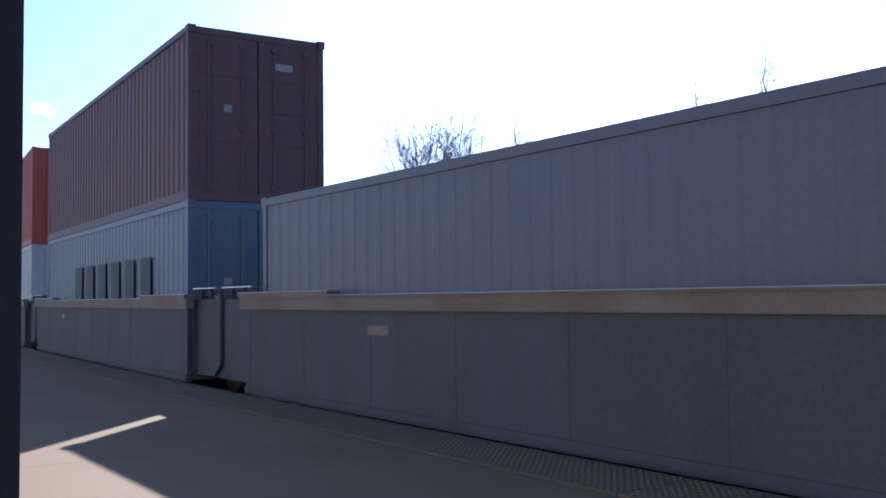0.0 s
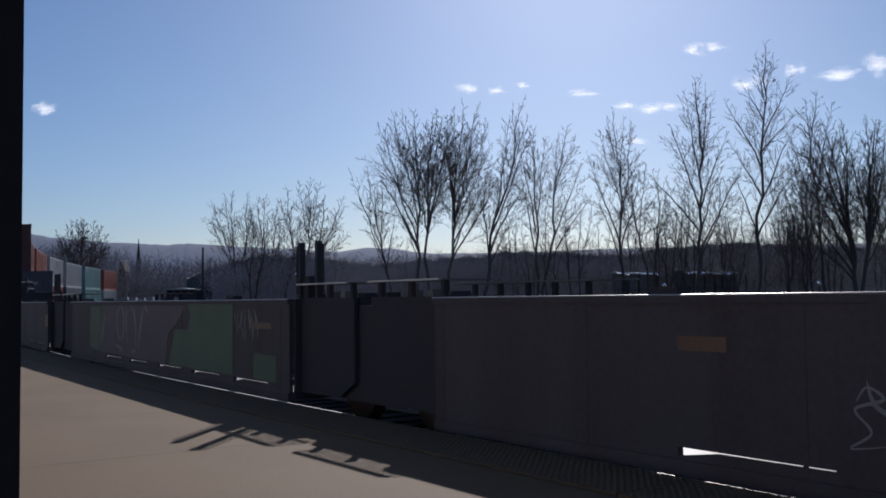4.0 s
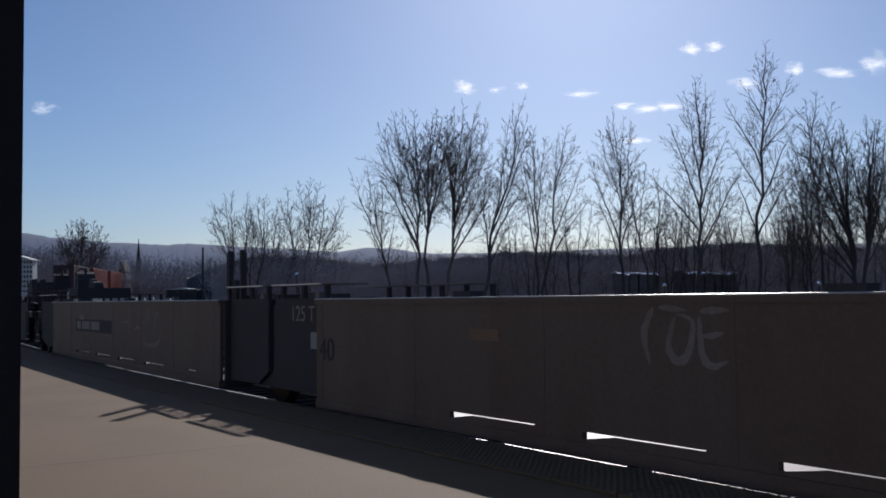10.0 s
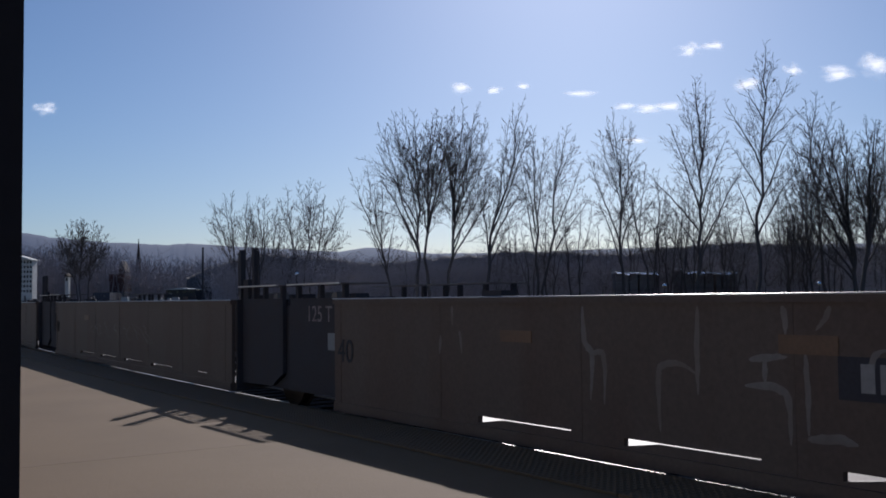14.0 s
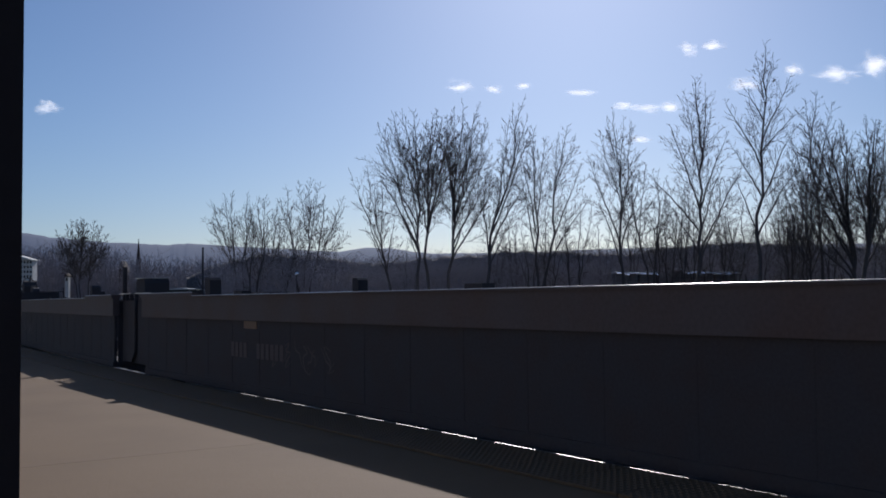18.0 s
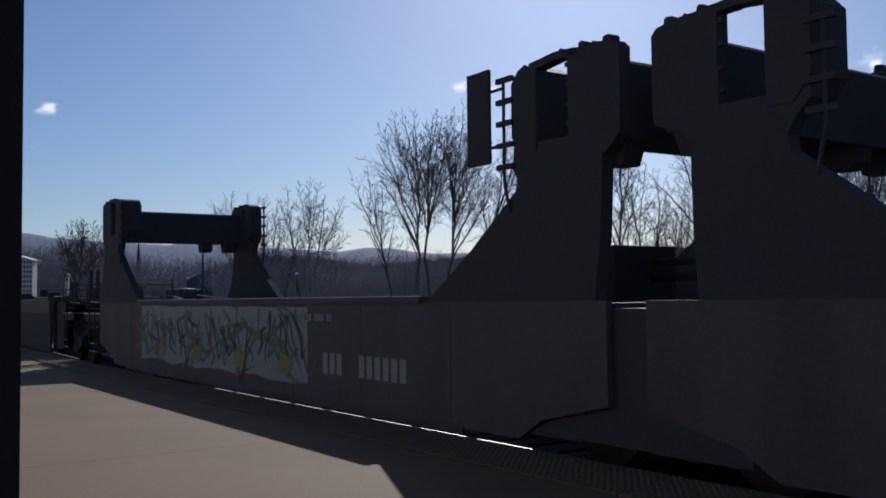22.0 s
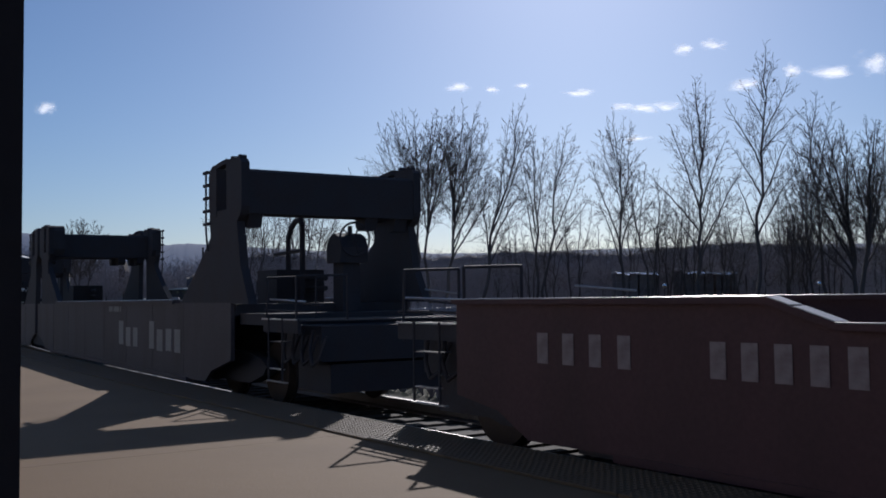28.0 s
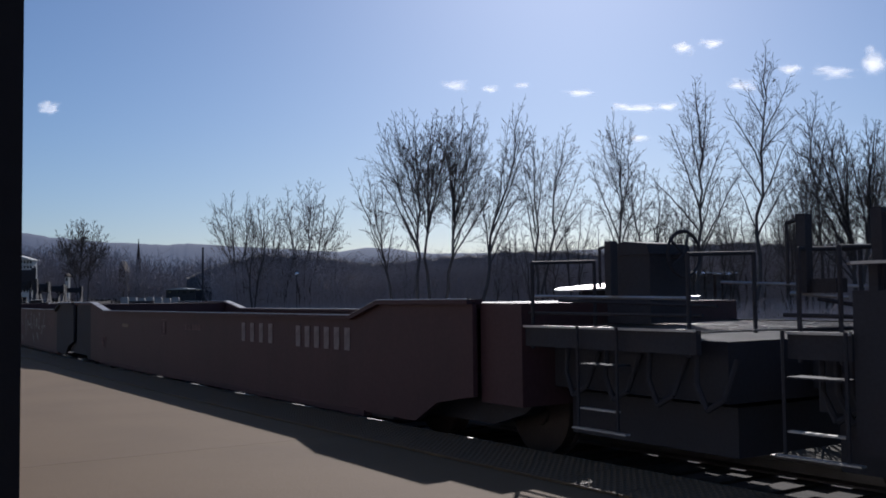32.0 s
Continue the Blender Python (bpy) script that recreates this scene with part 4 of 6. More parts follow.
# five units with tall portal bulkheads
def portal(parent, x0, s, outer, lean, inner):
    """A frame across the car's end; x0: its outer face, s: the way to the well; outer, lean: the leg's outer edge at its neck and how far it kicks out below; inner: its inner edge at the neck."""
    def X(d):
        return x0 + s * d

    def span(a, b):
        return min(X(a), X(b)), max(X(a), X(b))
    w = 1.30
    for sgn in (-1, 1):
        y0, y1 = sorted((sgn * 1.42, sgn * 1.30))
        bm = bmesh.new()
        prism(bm, [(X(outer - lean), 1.38), (X(outer - lean * .3), 1.9), (X(outer), 2.52), (X(outer - .12), 2.60), (X(.02), 2.66), (X(.0), 2.72), (X(w), 2.72), (X(w), 2.66), (X(inner + .06), 2.54), (X(inner), 2.44), (X(inner + .02), 2.34), (X(inner + .70), 1.86), (X(inner + 1.45), 1.40)], y0, y1)
        leg = part("leg", bm, M_BLACK, parent)
        bm = bmesh.new()
        prism(bm, [(X(.0), 2.72), (X(.0), 3.32), (X(.05), 3.37), (X(.22), 3.40), (X(.59), 3.41), (X(.59), 2.72)], y0, y1)
        part("outer_post", bm, M_BLACK, leg)
        bm = bmesh.new()
        box(bm, *span(.97, w), y0, y1, 2.72, 3.33)
        part("inner_post", bm, M_BLACK, leg)
        bm = bmesh.new()
        prism(bm, [(X(.50), 3.355), (X(.50), 3.415), (X(.74), 3.43), (X(1.08), 3.40), (X(1.08), 3.33), (X(.74), 3.365)], y0, y1)
        part("cap", bm, M_BLACK, leg)
        bm = bmesh.new()
        ya, yb = sorted((sgn * 1.432, sgn * (1.03 if sgn < 0 else 1.2)))
        prism(bm, [(X(.98), 3.22), (X(.98), 3.33), (X(1.06), 3.37), (X(1.12), 3.40), (X(1.22), 3.36), (X(w + .01), 3.26), (X(w + .01), 2.80), (X(w - .12), 2.64), (X(.98), 2.64)], ya, yb)
        part("corner_block", bm, M_BLACK, leg)
        for d, zt, g in ((.10, 3.44, .09), (.27, 3.425, .05), (.40, 3.455, .07), (.66, 3.45, .05), (1.02, 3.40, .05)):
            bm = bmesh.new()
            prism(bm, [(X(d), zt - .09), (X(d + .01), zt - .015), (X(d + .03), zt), (X(d + g), zt - .01), (X(d + g + .01), zt - .09)], *sorted((sgn * 1.40, sgn * 1.30)))
            part("lug", bm, M_BLACK, leg)
        for z in (2.82, 2.98, 3.14, 3.30):
            bm = bmesh.new()
            box(bm, *span(.58, .63), *sorted((sgn * 1.41, sgn * 1.37)), z - .018, z + .018)
            part("rung", bm, M_BLACK, leg)
        y = sgn * 1.44
        bm = bmesh.new()
        tube(bm, (X(w + .11), y, 2.46), (X(w + .11), y, 3.34), .016, 5)
        tube(bm, (X(w + .11), y, 2.46), (X(w + .04), y, 2.16), .016, 5)
        part("ladder_rail", bm, M_BLACK, leg)
        for z in (2.56, 2.75, 2.94, 3.13, 3.32):
            bm = bmesh.new()
            box(bm, *span(w - .02, w + .20), y - .02, y + .02, z - .022, z + .022)
            part("ladder_rung", bm, M_BLACK, leg)
        bm = bmesh.new()
        box(bm, *span(.62, .90), sgn * 1.435, sgn * 1.425, 1.15, 1.30)
        part("reflector", bm, M_ORANGE, leg)
    bm = bmesh.new()
    prism(bm, [(X(.02), 2.62), (X(.46), 2.62), (X(.46), 3.20), (X(.40), 3.24), (X(.08), 3.24), (X(.02), 3.20)], -1.30, 1.30)
    part("cross_beam", bm, M_BLACK, parent)
    for y in (-1.18, .62, 1.12):
        bm = bmesh.new()
        prism(bm, [(X(.06), 2.63), (X(.42), 2.63), (X(.40), 2.50), (X(.32), 2.44), (X(.14), 2.44)], y - .10, y + .10)
        part("bracket", bm, M_BLACK, parent)


def portal_unit(label, front=False, rear=False):
    car = tagged(new("well_car"), label, "rail car", "units of the freight train")
    h = 7.35
    for sgn in (-1, 1):
        y0, y1 = sorted((sgn * 1.44, sgn * 1.38))
        bm = bmesh.new()
        prism(bm, [(-h, 1.40), (h, 1.40), (h, .6), (h - .8, .42), (h - 1.1, .24), (-h + 1.1, .24), (-h + .8, .42), (-h, .6)], y0, y1)
        part("side_sheet", bm, M_DARK, car)
        bm = bmesh.new()
        y0, y1 = sorted((sgn * 1.48, sgn * 1.34))
        box(bm, -h + 2.6, h - 2.6, y0, y1, 1.385, 1.45)
        part("top_chord", bm, M_DARK, car)
        bm = bmesh.new()
        # bead added for the sun's bright line on the chord
        tube(bm, (-h + 2.6, sgn * 1.44, 1.45), (h - 2.6, sgn * 1.44, 1.45), .007, 8)
        part("edge_bead", bm, M_EDGE, car)
        bm = bmesh.new()
        box(bm, -h + 1.9, h - 1.9, *sorted((sgn * 1.47, sgn * 1.38)), .195, .26)
        part("bottom_sill", bm, M_DARK, car)
        bm = bmesh.new()
        box(bm, -h + 1.9, h - 1.9, *sorted((sgn * 1.38, sgn * 1.05)), .20, .225)
        part("floor_ledge", bm, M_GRATE, car)
        for i in range(7):
            x = -5.2 + i * 1.733
            bm = bmesh.new()
            box(bm, x - .04, x + .04, *sorted((sgn * 1.443, sgn * 1.439)), .24, 1.385)
            part("rib", bm, M_DARK, car)
    for i in range(11):
        bm = bmesh.new()
        x = -5.3 + i * 1.06
        box(bm, x - .06, x + .06, -1.38, 1.38, .20, .25)
        part("cross_member", bm, M_BLACK, car)
    for s in (-1, 1):
        bm = bmesh.new()
        box(bm, min(s * h, s * (h - 1.9)), max(s * h, s * (h - 1.9)), -1.37, 1.37, 1.22, 1.38)
        part("end_deck", bm, M_BLACK, car)
        bm = bmesh.new()
        box(bm, s * (h - 1.93) - .03, s * (h - 1.93) + .03, -1.37, 1.37, .22, 1.22)
        part("bulkhead", bm, M_BLACK, car)
    portal(car, -7.26, 1, .15 if front else .34, .45 if front else -.04, 1.12)
    portal(car, 7.72 if rear else 7.52, -1, .18 if rear else .20, .45 if rear else -.12, 1.26)
    bogie(car, h + (.18 if not rear else -.7))
    if not rear:
        joint(car, h + .17)
    if front:
        bogie(car, -h + .7)
        coupler(car, -h, -1)
        cross_platform(car, -h - 1.75, -h)
        posts(car, [-9.08, -8.51], -1.2, 2.11)
    if rear:
        coupler(car, h, 1)
        brake_stand(car, h + .1, .3, 2.3, -1, .24)
        bm = bmesh.new()
        arch = [(6.0, 1.40), (6.0, 2.40), (6.12, 2.56), (6.30, 2.66), (6.50, 2.66), (6.54, 2.56), (6.54, 1.40)]
        for (xa, za), (xb, zb) in zip(arch, arch[1:]):
            tube(bm, (xa, 0, za), (xb, 0, zb), .045, 8)
        tube(bm, (5.45, 0, 2.17), (6.56, 0, 2.19), .03, 6)
        part("lever_frame", bm, M_BLACK, car)
        bm = bmesh.new()
        box(bm, h, h + .9, -1.3, 1.3, 1.10, 1.25)
        part("end_platform", bm, M_BLACK, car)
        cross_platform(car, h + .9, h + 2.0)
    bm = bmesh.new()
    for z in (1.6, 1.75):
        tube(bm, (h - 1.7, .2, z), (h - .4, .2, z), .04)
    box(bm, h - 1.9, h - 1.1, -.3, .5, 1.38, 1.9)
    part("air_reservoir", bm, M_BLACK, car)
    return car


SEA = "black well car with tall portal bulkheads"
first_portal = portal_unit(SEA + " and cream graffiti", True)
mid_portal = portal_unit(SEA)
last_portal = portal_unit(SEA + " and a brake stand", False, True)
cars = [first_portal, mid_portal, None, None, last_portal]
for i in range(5):
    c = -233.35 - 15.03 * i - (0, 0, .05, .12, .15)[i]
    if cars[i] is None:
        cars[i] = copy_thing(mid_portal, Matrix())
    move(cars[i], c)
Y = -1.443
graffiti(cars[0], 41, -4.5, 2.2, .40, 1.37, Y, M_BOXBLUE, M_CREAM, .045, 9)
graffiti(cars[0], 45, -4.6, 2.3, .36, 1.30, Y - .006, M_LIME, None, .06, 4)
graffiti(cars[0], 42, -4.4, 2.2, .45, 1.30, Y - .0075, M_INK, None, .028, 13)
for q, x in enumerate((-3.6, -1.9, -.2, 1.3)):
    patch(cars[0], [(x, .55), (x + .35, .50), (x + .5, .68), (x + .2, .78)], Y - .0085, M_YBLOB)
bm = bmesh.new()
box(bm, 5.60, 5.93, -1.47, -1.44, 2.61, 3.45)
part("sign_board", bm, M_BLACK, cars[0])
bm = bmesh.new()
for z in (2.75, 3.25):
    tube(bm, (5.9, -1.44, z), (6.1, -1.44, z), .015, 5)
part("bracket", bm, M_BLACK, cars[0])
bars(cars[0], 2.6, .58, .24, "###  ######", Y, M_TAG)
bars(cars[0], 1.6, 1.18, .09, "#### ###### #### ##", Y, M_TAG)
patch(cars[1], [(-4.3, .85), (-3.9, 1.36), (-.2, 1.36), (.2, .95), (-.9, .80), (-2.6, .72)], Y, M_SKYB)
patch(cars[1], [(-4.4, .3), (-4.3, .85), (-2.6, .72), (-.9, .80), (.2, .95), (1.2, .55), (.4, .26)], Y, M_BOXBLUE)
graffiti(cars[1], 43, -4.1, 0, .50, 1.25, Y - .004, M_INK, None, .03, 8)
LETTERS = [(-1.85, 0.63, -1.51, 1.07), (-1.34, 0.61, -1.01, 0.96), (-0.83, 0.62, -0.53, 0.96), (0.22, 0.62, 0.52, 1.09), (0.68, 0.6, 1.02, 0.96), (1.2, 0.62, 1.52, 0.98), (1.68, 0.61, 1.98, 0.98)]
for i, dx in ((1, -.5 + 1.67), (2, .0), (4, 3.10)):
    for x0, z0, x1, z1 in LETTERS:
        patch(cars[i], [(x0 + dx, z0), (x1 + dx, z0), (x1 + dx, z1), (x0 + dx, z1)], Y, M_YTAG if i == 1 else M_TAG).name = "lettering"
for i in (1, 2, 3, 4):
    bars(cars[i], .47, 1.24, .10, "#### ###### #", Y, M_TAG)
rnd = random.Random(44)
for pts, wt in (
        ([(-4.69, 1.36), (-4.74, 1.18), (-4.67, 0.98), (-4.4, 0.78), (-4.23, 0.62)], 0.035),
        ([(-4.49, 0.6), (-4.3, 0.52), (-3.96, 0.36)], 0.027),
        ([(-4.59, 1.36), (-4.3, 1.32), (-4.28, 1.24), (-3.9, 1.1), (-3.69, 1.04)], 0.014),
        ([(-3.96, 1.36), (-3.88, 1.2), (-3.69, 1.02), (-3.51, 0.92)], 0.027),
        ([(-4.12, 0.96), (-3.77, 0.84), (-3.49, 0.72), (-3.38, 0.6)], 0.034),
        ([(-3.39, 0.6), (-3.23, 0.52), (-3.01, 0.4), (-2.78, 0.38)], 0.02),
):
    spray(cars[3], rnd, pts, wt, Y - .001, M_TAG)
for pts, wt in (
        ([(-3.49, 1.36), (-3.23, 1.36), (-3.12, 1.32), (-3.05, 1.14)], 0.014),
        ([(-3.3, 1.14), (-3.08, 1.04), (-2.91, 0.78), (-2.79, 0.6), (-2.78, 0.4)], 0.034),
        ([(-2.84, 1.12), (-2.62, 1.02), (-2.41, 0.92), (-2.23, 0.88)], 0.027),
        ([(-2.54, 1.36), (-2.41, 1.28), (-2.26, 1.18), (-2.18, 1.08)], 0.02),
        ([(-2.36, 1.36), (-2.39, 1.3), (-2.35, 1.26)], 0.014),
        ([(-2.44, 1.18), (-2.29, 1.12), (-2.15, 1.06), (-1.93, 1.02), (-1.71, 0.92)], 0.014),
):
    spray(cars[3], rnd, pts, wt, Y - .001, M_TAG)
for pts, wt in (
        ([(-2.45, 0.74), (-2.2, 0.76), (-2.01, 0.7), (-1.99, 0.6)], 0.027),
        ([(-2.71, 0.48), (-2.53, 0.4), (-2.32, 0.32)], 0.021),
        ([(-2.18, 0.58), (-1.93, 0.5), (-1.71, 0.46)], 0.034),
        ([(-2.26, 1.36), (-2.09, 1.36), (-1.83, 1.36)], 0.014),
        ([(-1.82, 1.36), (-1.78, 1.22), (-1.7, 1.1)], 0.014),
):
    spray(cars[3], rnd, pts, wt, Y - .001, M_TAG)
for pts, wt in (
        ([(-1.31, 1.14), (-1.21, 1.0), (-1.12, 0.78), (-0.93, 0.58), (-0.9, 0.51)], 0.04),
        ([(-1.16, 0.42), (-0.84, 0.35), (-0.54, 0.4), (-0.26, 0.39), (-0.03, 0.34)], 0.025),
        ([(-0.85, 1.1), (-0.52, 1.11), (-0.41, 1.13), (-0.47, 0.99), (-0.33, 0.85), (-0.47, 0.8), (-0.68, 0.85)], 0.03),
        ([(-0.14, 0.96), (-0.09, 0.77), (0.03, 0.68)], 0.045),
        ([(-0.38, 1.03), (-0.21, 1.16), (-0.18, 1.33), (-0.52, 1.35), (-0.88, 1.34)], 0.02),
        ([(0.28, 1.29), (0.18, 1.17), (0.29, 1.08), (0.55, 1.14), (0.9, 1.19)], 0.045),
        ([(0.27, 0.98), (0.19, 0.86), (0.33, 0.72), (0.58, 0.63), (0.79, 0.47)], 0.05),
        ([(0.31, 0.76), (0.4, 0.58), (0.66, 0.46), (0.95, 0.41)], 0.05),
        ([(1.2, 0.99), (0.89, 0.94), (0.68, 0.89), (0.8, 0.85), (0.97, 0.88)], 0.025),
        ([(1.17, 1.06), (1.27, 0.86), (1.45, 0.71)], 0.055),
        ([(1.36, 1.2), (1.45, 1.15), (1.52, 1.07)], 0.05),
):
    spray(cars[3], rnd, pts, wt, Y - .002, M_TAG)

# three red units with raised, sloping ends
def red_unit(label, front=False, rear=False, deck=1.4, slope=1.0, plate=None):
    car = tagged(new("well_car"), label, "rail car", "units of the freight train")
    h = 7.55
    for sgn in (-1, 1):
        y0, y1 = sorted((sgn * 1.45, sgn * 1.40))
        bm = bmesh.new()
        prism(bm, [(-h + 1.2, 1.40), (-h + deck, 1.40), (-h + deck + slope, 1.24), (h - 2.25, 1.24), (h - 2.25, .24), (-h + 1.2, .24)], y0, y1)
        part("side_sheet", bm, M_RED, car)
        bm = bmesh.new()
        prism(bm, [(-h, 1.40), (-h + 1.2, 1.40), (-h + 1.2, .24), (-h + 1.0, .24), (-h + .6, .45), (-h, .55)], y0, y1)
        part("end_sheet", bm, M_RED if front else M_BLACK, car)
        bm = bmesh.new()
        prism(bm, [(h - 2.25, 1.24), (h - 1.65, 1.40), (h, 1.40), (h, .55), (h - .6, .45), (h - 1.0, .24), (h - 2.25, .24)], y0, y1)
        part("end_sheet", bm, M_RED if rear else M_BLACK, car)
        for xa, za, xb, zb in ((-h, 1.42, -h + deck, 1.42), (-h + deck, 1.42, -h + deck + slope, 1.26), (-h + deck + slope, 1.26, h - 2.25, 1.26), (h - 2.25, 1.26, h - 1.65, 1.42), (h - 1.65, 1.42, h, 1.42)):
            bm = bmesh.new()
            prism(bm, [(xa, za), (xb, zb), (xb, zb - .045), (xa, za - .045)], *sorted((sgn * 1.51, sgn * 1.34)))
            part("top_chord", bm, M_RED if xb < h - 2 or rear else M_BLACK, car)
            bm = bmesh.new()
            # pale plates on each slope stand for the low sun's sheen
            if za != zb:
                for f0, f1 in ((.02, .36), (.42, .99)):
                    prism(bm, [(xa + (xb - xa) * f0, za + (zb - za) * f0 + .002), (xa + (xb - xa) * f1, za + (zb - za) * f1 + .002), (xa + (xb - xa) * f1, za + (zb - za) * f1 + .008), (xa + (xb - xa) * f0, za + (zb - za) * f0 + .008)], *sorted((sgn * 1.50, sgn * 1.37)))
                part("wear_plate", bm, M_LEDGE, car, "pale sloping plate for the sun's sheen")
            else:
                # level runs get an added pale bead as their sunlit line
                tube(bm, (xa, sgn * 1.508, za), (xb, sgn * 1.508, zb), .006, 8)
                part("edge_bead", bm, M_EDGE, car)
        bm = bmesh.new()
        box(bm, -h + 2, h - 2, *sorted((sgn * 1.47, sgn * 1.38)), .19, .25)
        part("bottom_sill", bm, M_RED, car)
        bm = bmesh.new()
        box(bm, -h + 2, h - 2, *sorted((sgn * 1.38, sgn * 1.02)), .21, .24)
        part("floor_ledge", bm, M_GRATE, car)
    for i in range(6):
        bm = bmesh.new()
        x = -5.2 + i * 2.08
        box(bm, x - .82, x + .82, -1.38, 1.38, .19, .24)
        part("cross_member", bm, M_BLACK, car)
    for s in (-1, 1):
        a, b = sorted((s * h, s * (h - 1.4)))
        bm = bmesh.new()
        box(bm, a, b, -1.38, 1.38, 1.33, 1.385)
        part("end_deck", bm, M_RED, car)
        bm = bmesh.new()
        box(bm, s * (h - 1.4) - .03, s * (h - 1.4) + .03, -1.38, 1.38, .3, 1.38)
        part("bulkhead", bm, M_RED, car)
    if plate:
        bm = bmesh.new()
        tilt = Vector((0, -.08, .997))
        tube(bm, Vector((plate, 0, 1.515)), Vector((plate, 0, 1.515)) + tilt * .018, .45, 28)
        part("pivot_cover", bm, M_LEDGE, car, "pale round cover plate")
        bm = bmesh.new()
        tube(bm, (plate, 0, 1.38), (plate, 0, 1.52), .2, 12)
        part("pivot", bm, M_BLACK, car)
    bogie(car, h + .1 if not rear else h - .7)
    if not rear:
        joint(car, h + .17)
    if front:
        bogie(car, -h + .7)
        coupler(car, -h, -1)
        cross_platform(car, -h - 1.2, -h)
    if rear:
        coupler(car, h, 1)
        bm = bmesh.new()
        box(bm, h, h + .6, -1.36, 1.36, .50, 1.38)
        part("end_box", bm, M_RED, car)
        bm = bmesh.new()
        box(bm, h + .82, h + 1.34, -.58, -.12, 1.2, 1.80)
        prism(bm, [(h + .80, 1.78), (h + 1.36, 1.78), (h + 1.32, 1.87), (h + 1.05, 1.90), (h + .84, 1.86)], -.60, -.10)
        part("brake_housing", bm, M_BLACK, car)
        bm = bmesh.new()
        wheel_ring(bm, (h + 1.46, -.3, 1.78), .19, .016)
        tube(bm, (h + 1.46, -.3, 1.78), (h + 1.3, -.3, 1.76), .03)
        part("brake_wheel", bm, M_BLACK, car)
        cross_platform(car, h + .6, h + 2.5)
        posts(car, [h + 1.54], -1.2, 1.86)
    return car


RED = "dark red well car with raised sloping ends"
reds = [red_unit(RED + " and white markings", True, deck=3.4, slope=.5, plate=6.13), red_unit(RED + " and sprayed graffiti"), red_unit(RED + " and brake stand", False, True, plate=7.65)]
for o, c in zip(reds, [-313.9, -329.35, -344.8]):
    move(o, c)
Y = -1.455
bars(reds[0], -6.41, .89, .25, "####", Y, M_STEN, gap=1.22)
bars(reds[0], -4.63, .87, .25, "######", Y, M_STEN, gap=1.02)
bars(reds[2], 2.06, .88, .25, "####", Y, M_STEN, gap=1.22)
bars(reds[2], 3.81, .87, .25, "######", Y, M_STEN, gap=1.02)
bars(reds[2], -.3, .98, .09, "#### ######", Y, M_FAINT)
bars(reds[1], .1, .98, .09, "#### ######", Y, M_FAINT)
for x, z0, x1, z1 in ((-1.51, .86, -1.27, .87), (-1.51, 1.12, -1.27, 1.13), (-1.51, .86, -1.50, 1.13), (-1.28, .86, -1.27, 1.13)):
    patch(reds[2], [(x, z0), (x1, z0), (x1, z1), (x, z1)], Y, M_FAINT)
patch(reds[2], [(-1.44, .90), (-1.34, .90), (-1.34, 1.08), (-1.44, 1.08)], Y, M_FAINT)
words("length_text", "40", .34, M_FAINT, reds[0], Matrix.Translation((3.63, Y - .002, .52)) @ NEAR_FACE)
words("length_text", "40", .34, M_FAINT, reds[1], Matrix.Translation((-5.43, Y - .002, .52)) @ NEAR_FACE)
words("length_text", "40", .34, M_FAINT, reds[2], Matrix.Translation((-5.43, Y - .002, .52)) @ NEAR_FACE)
rnd = random.Random(52)
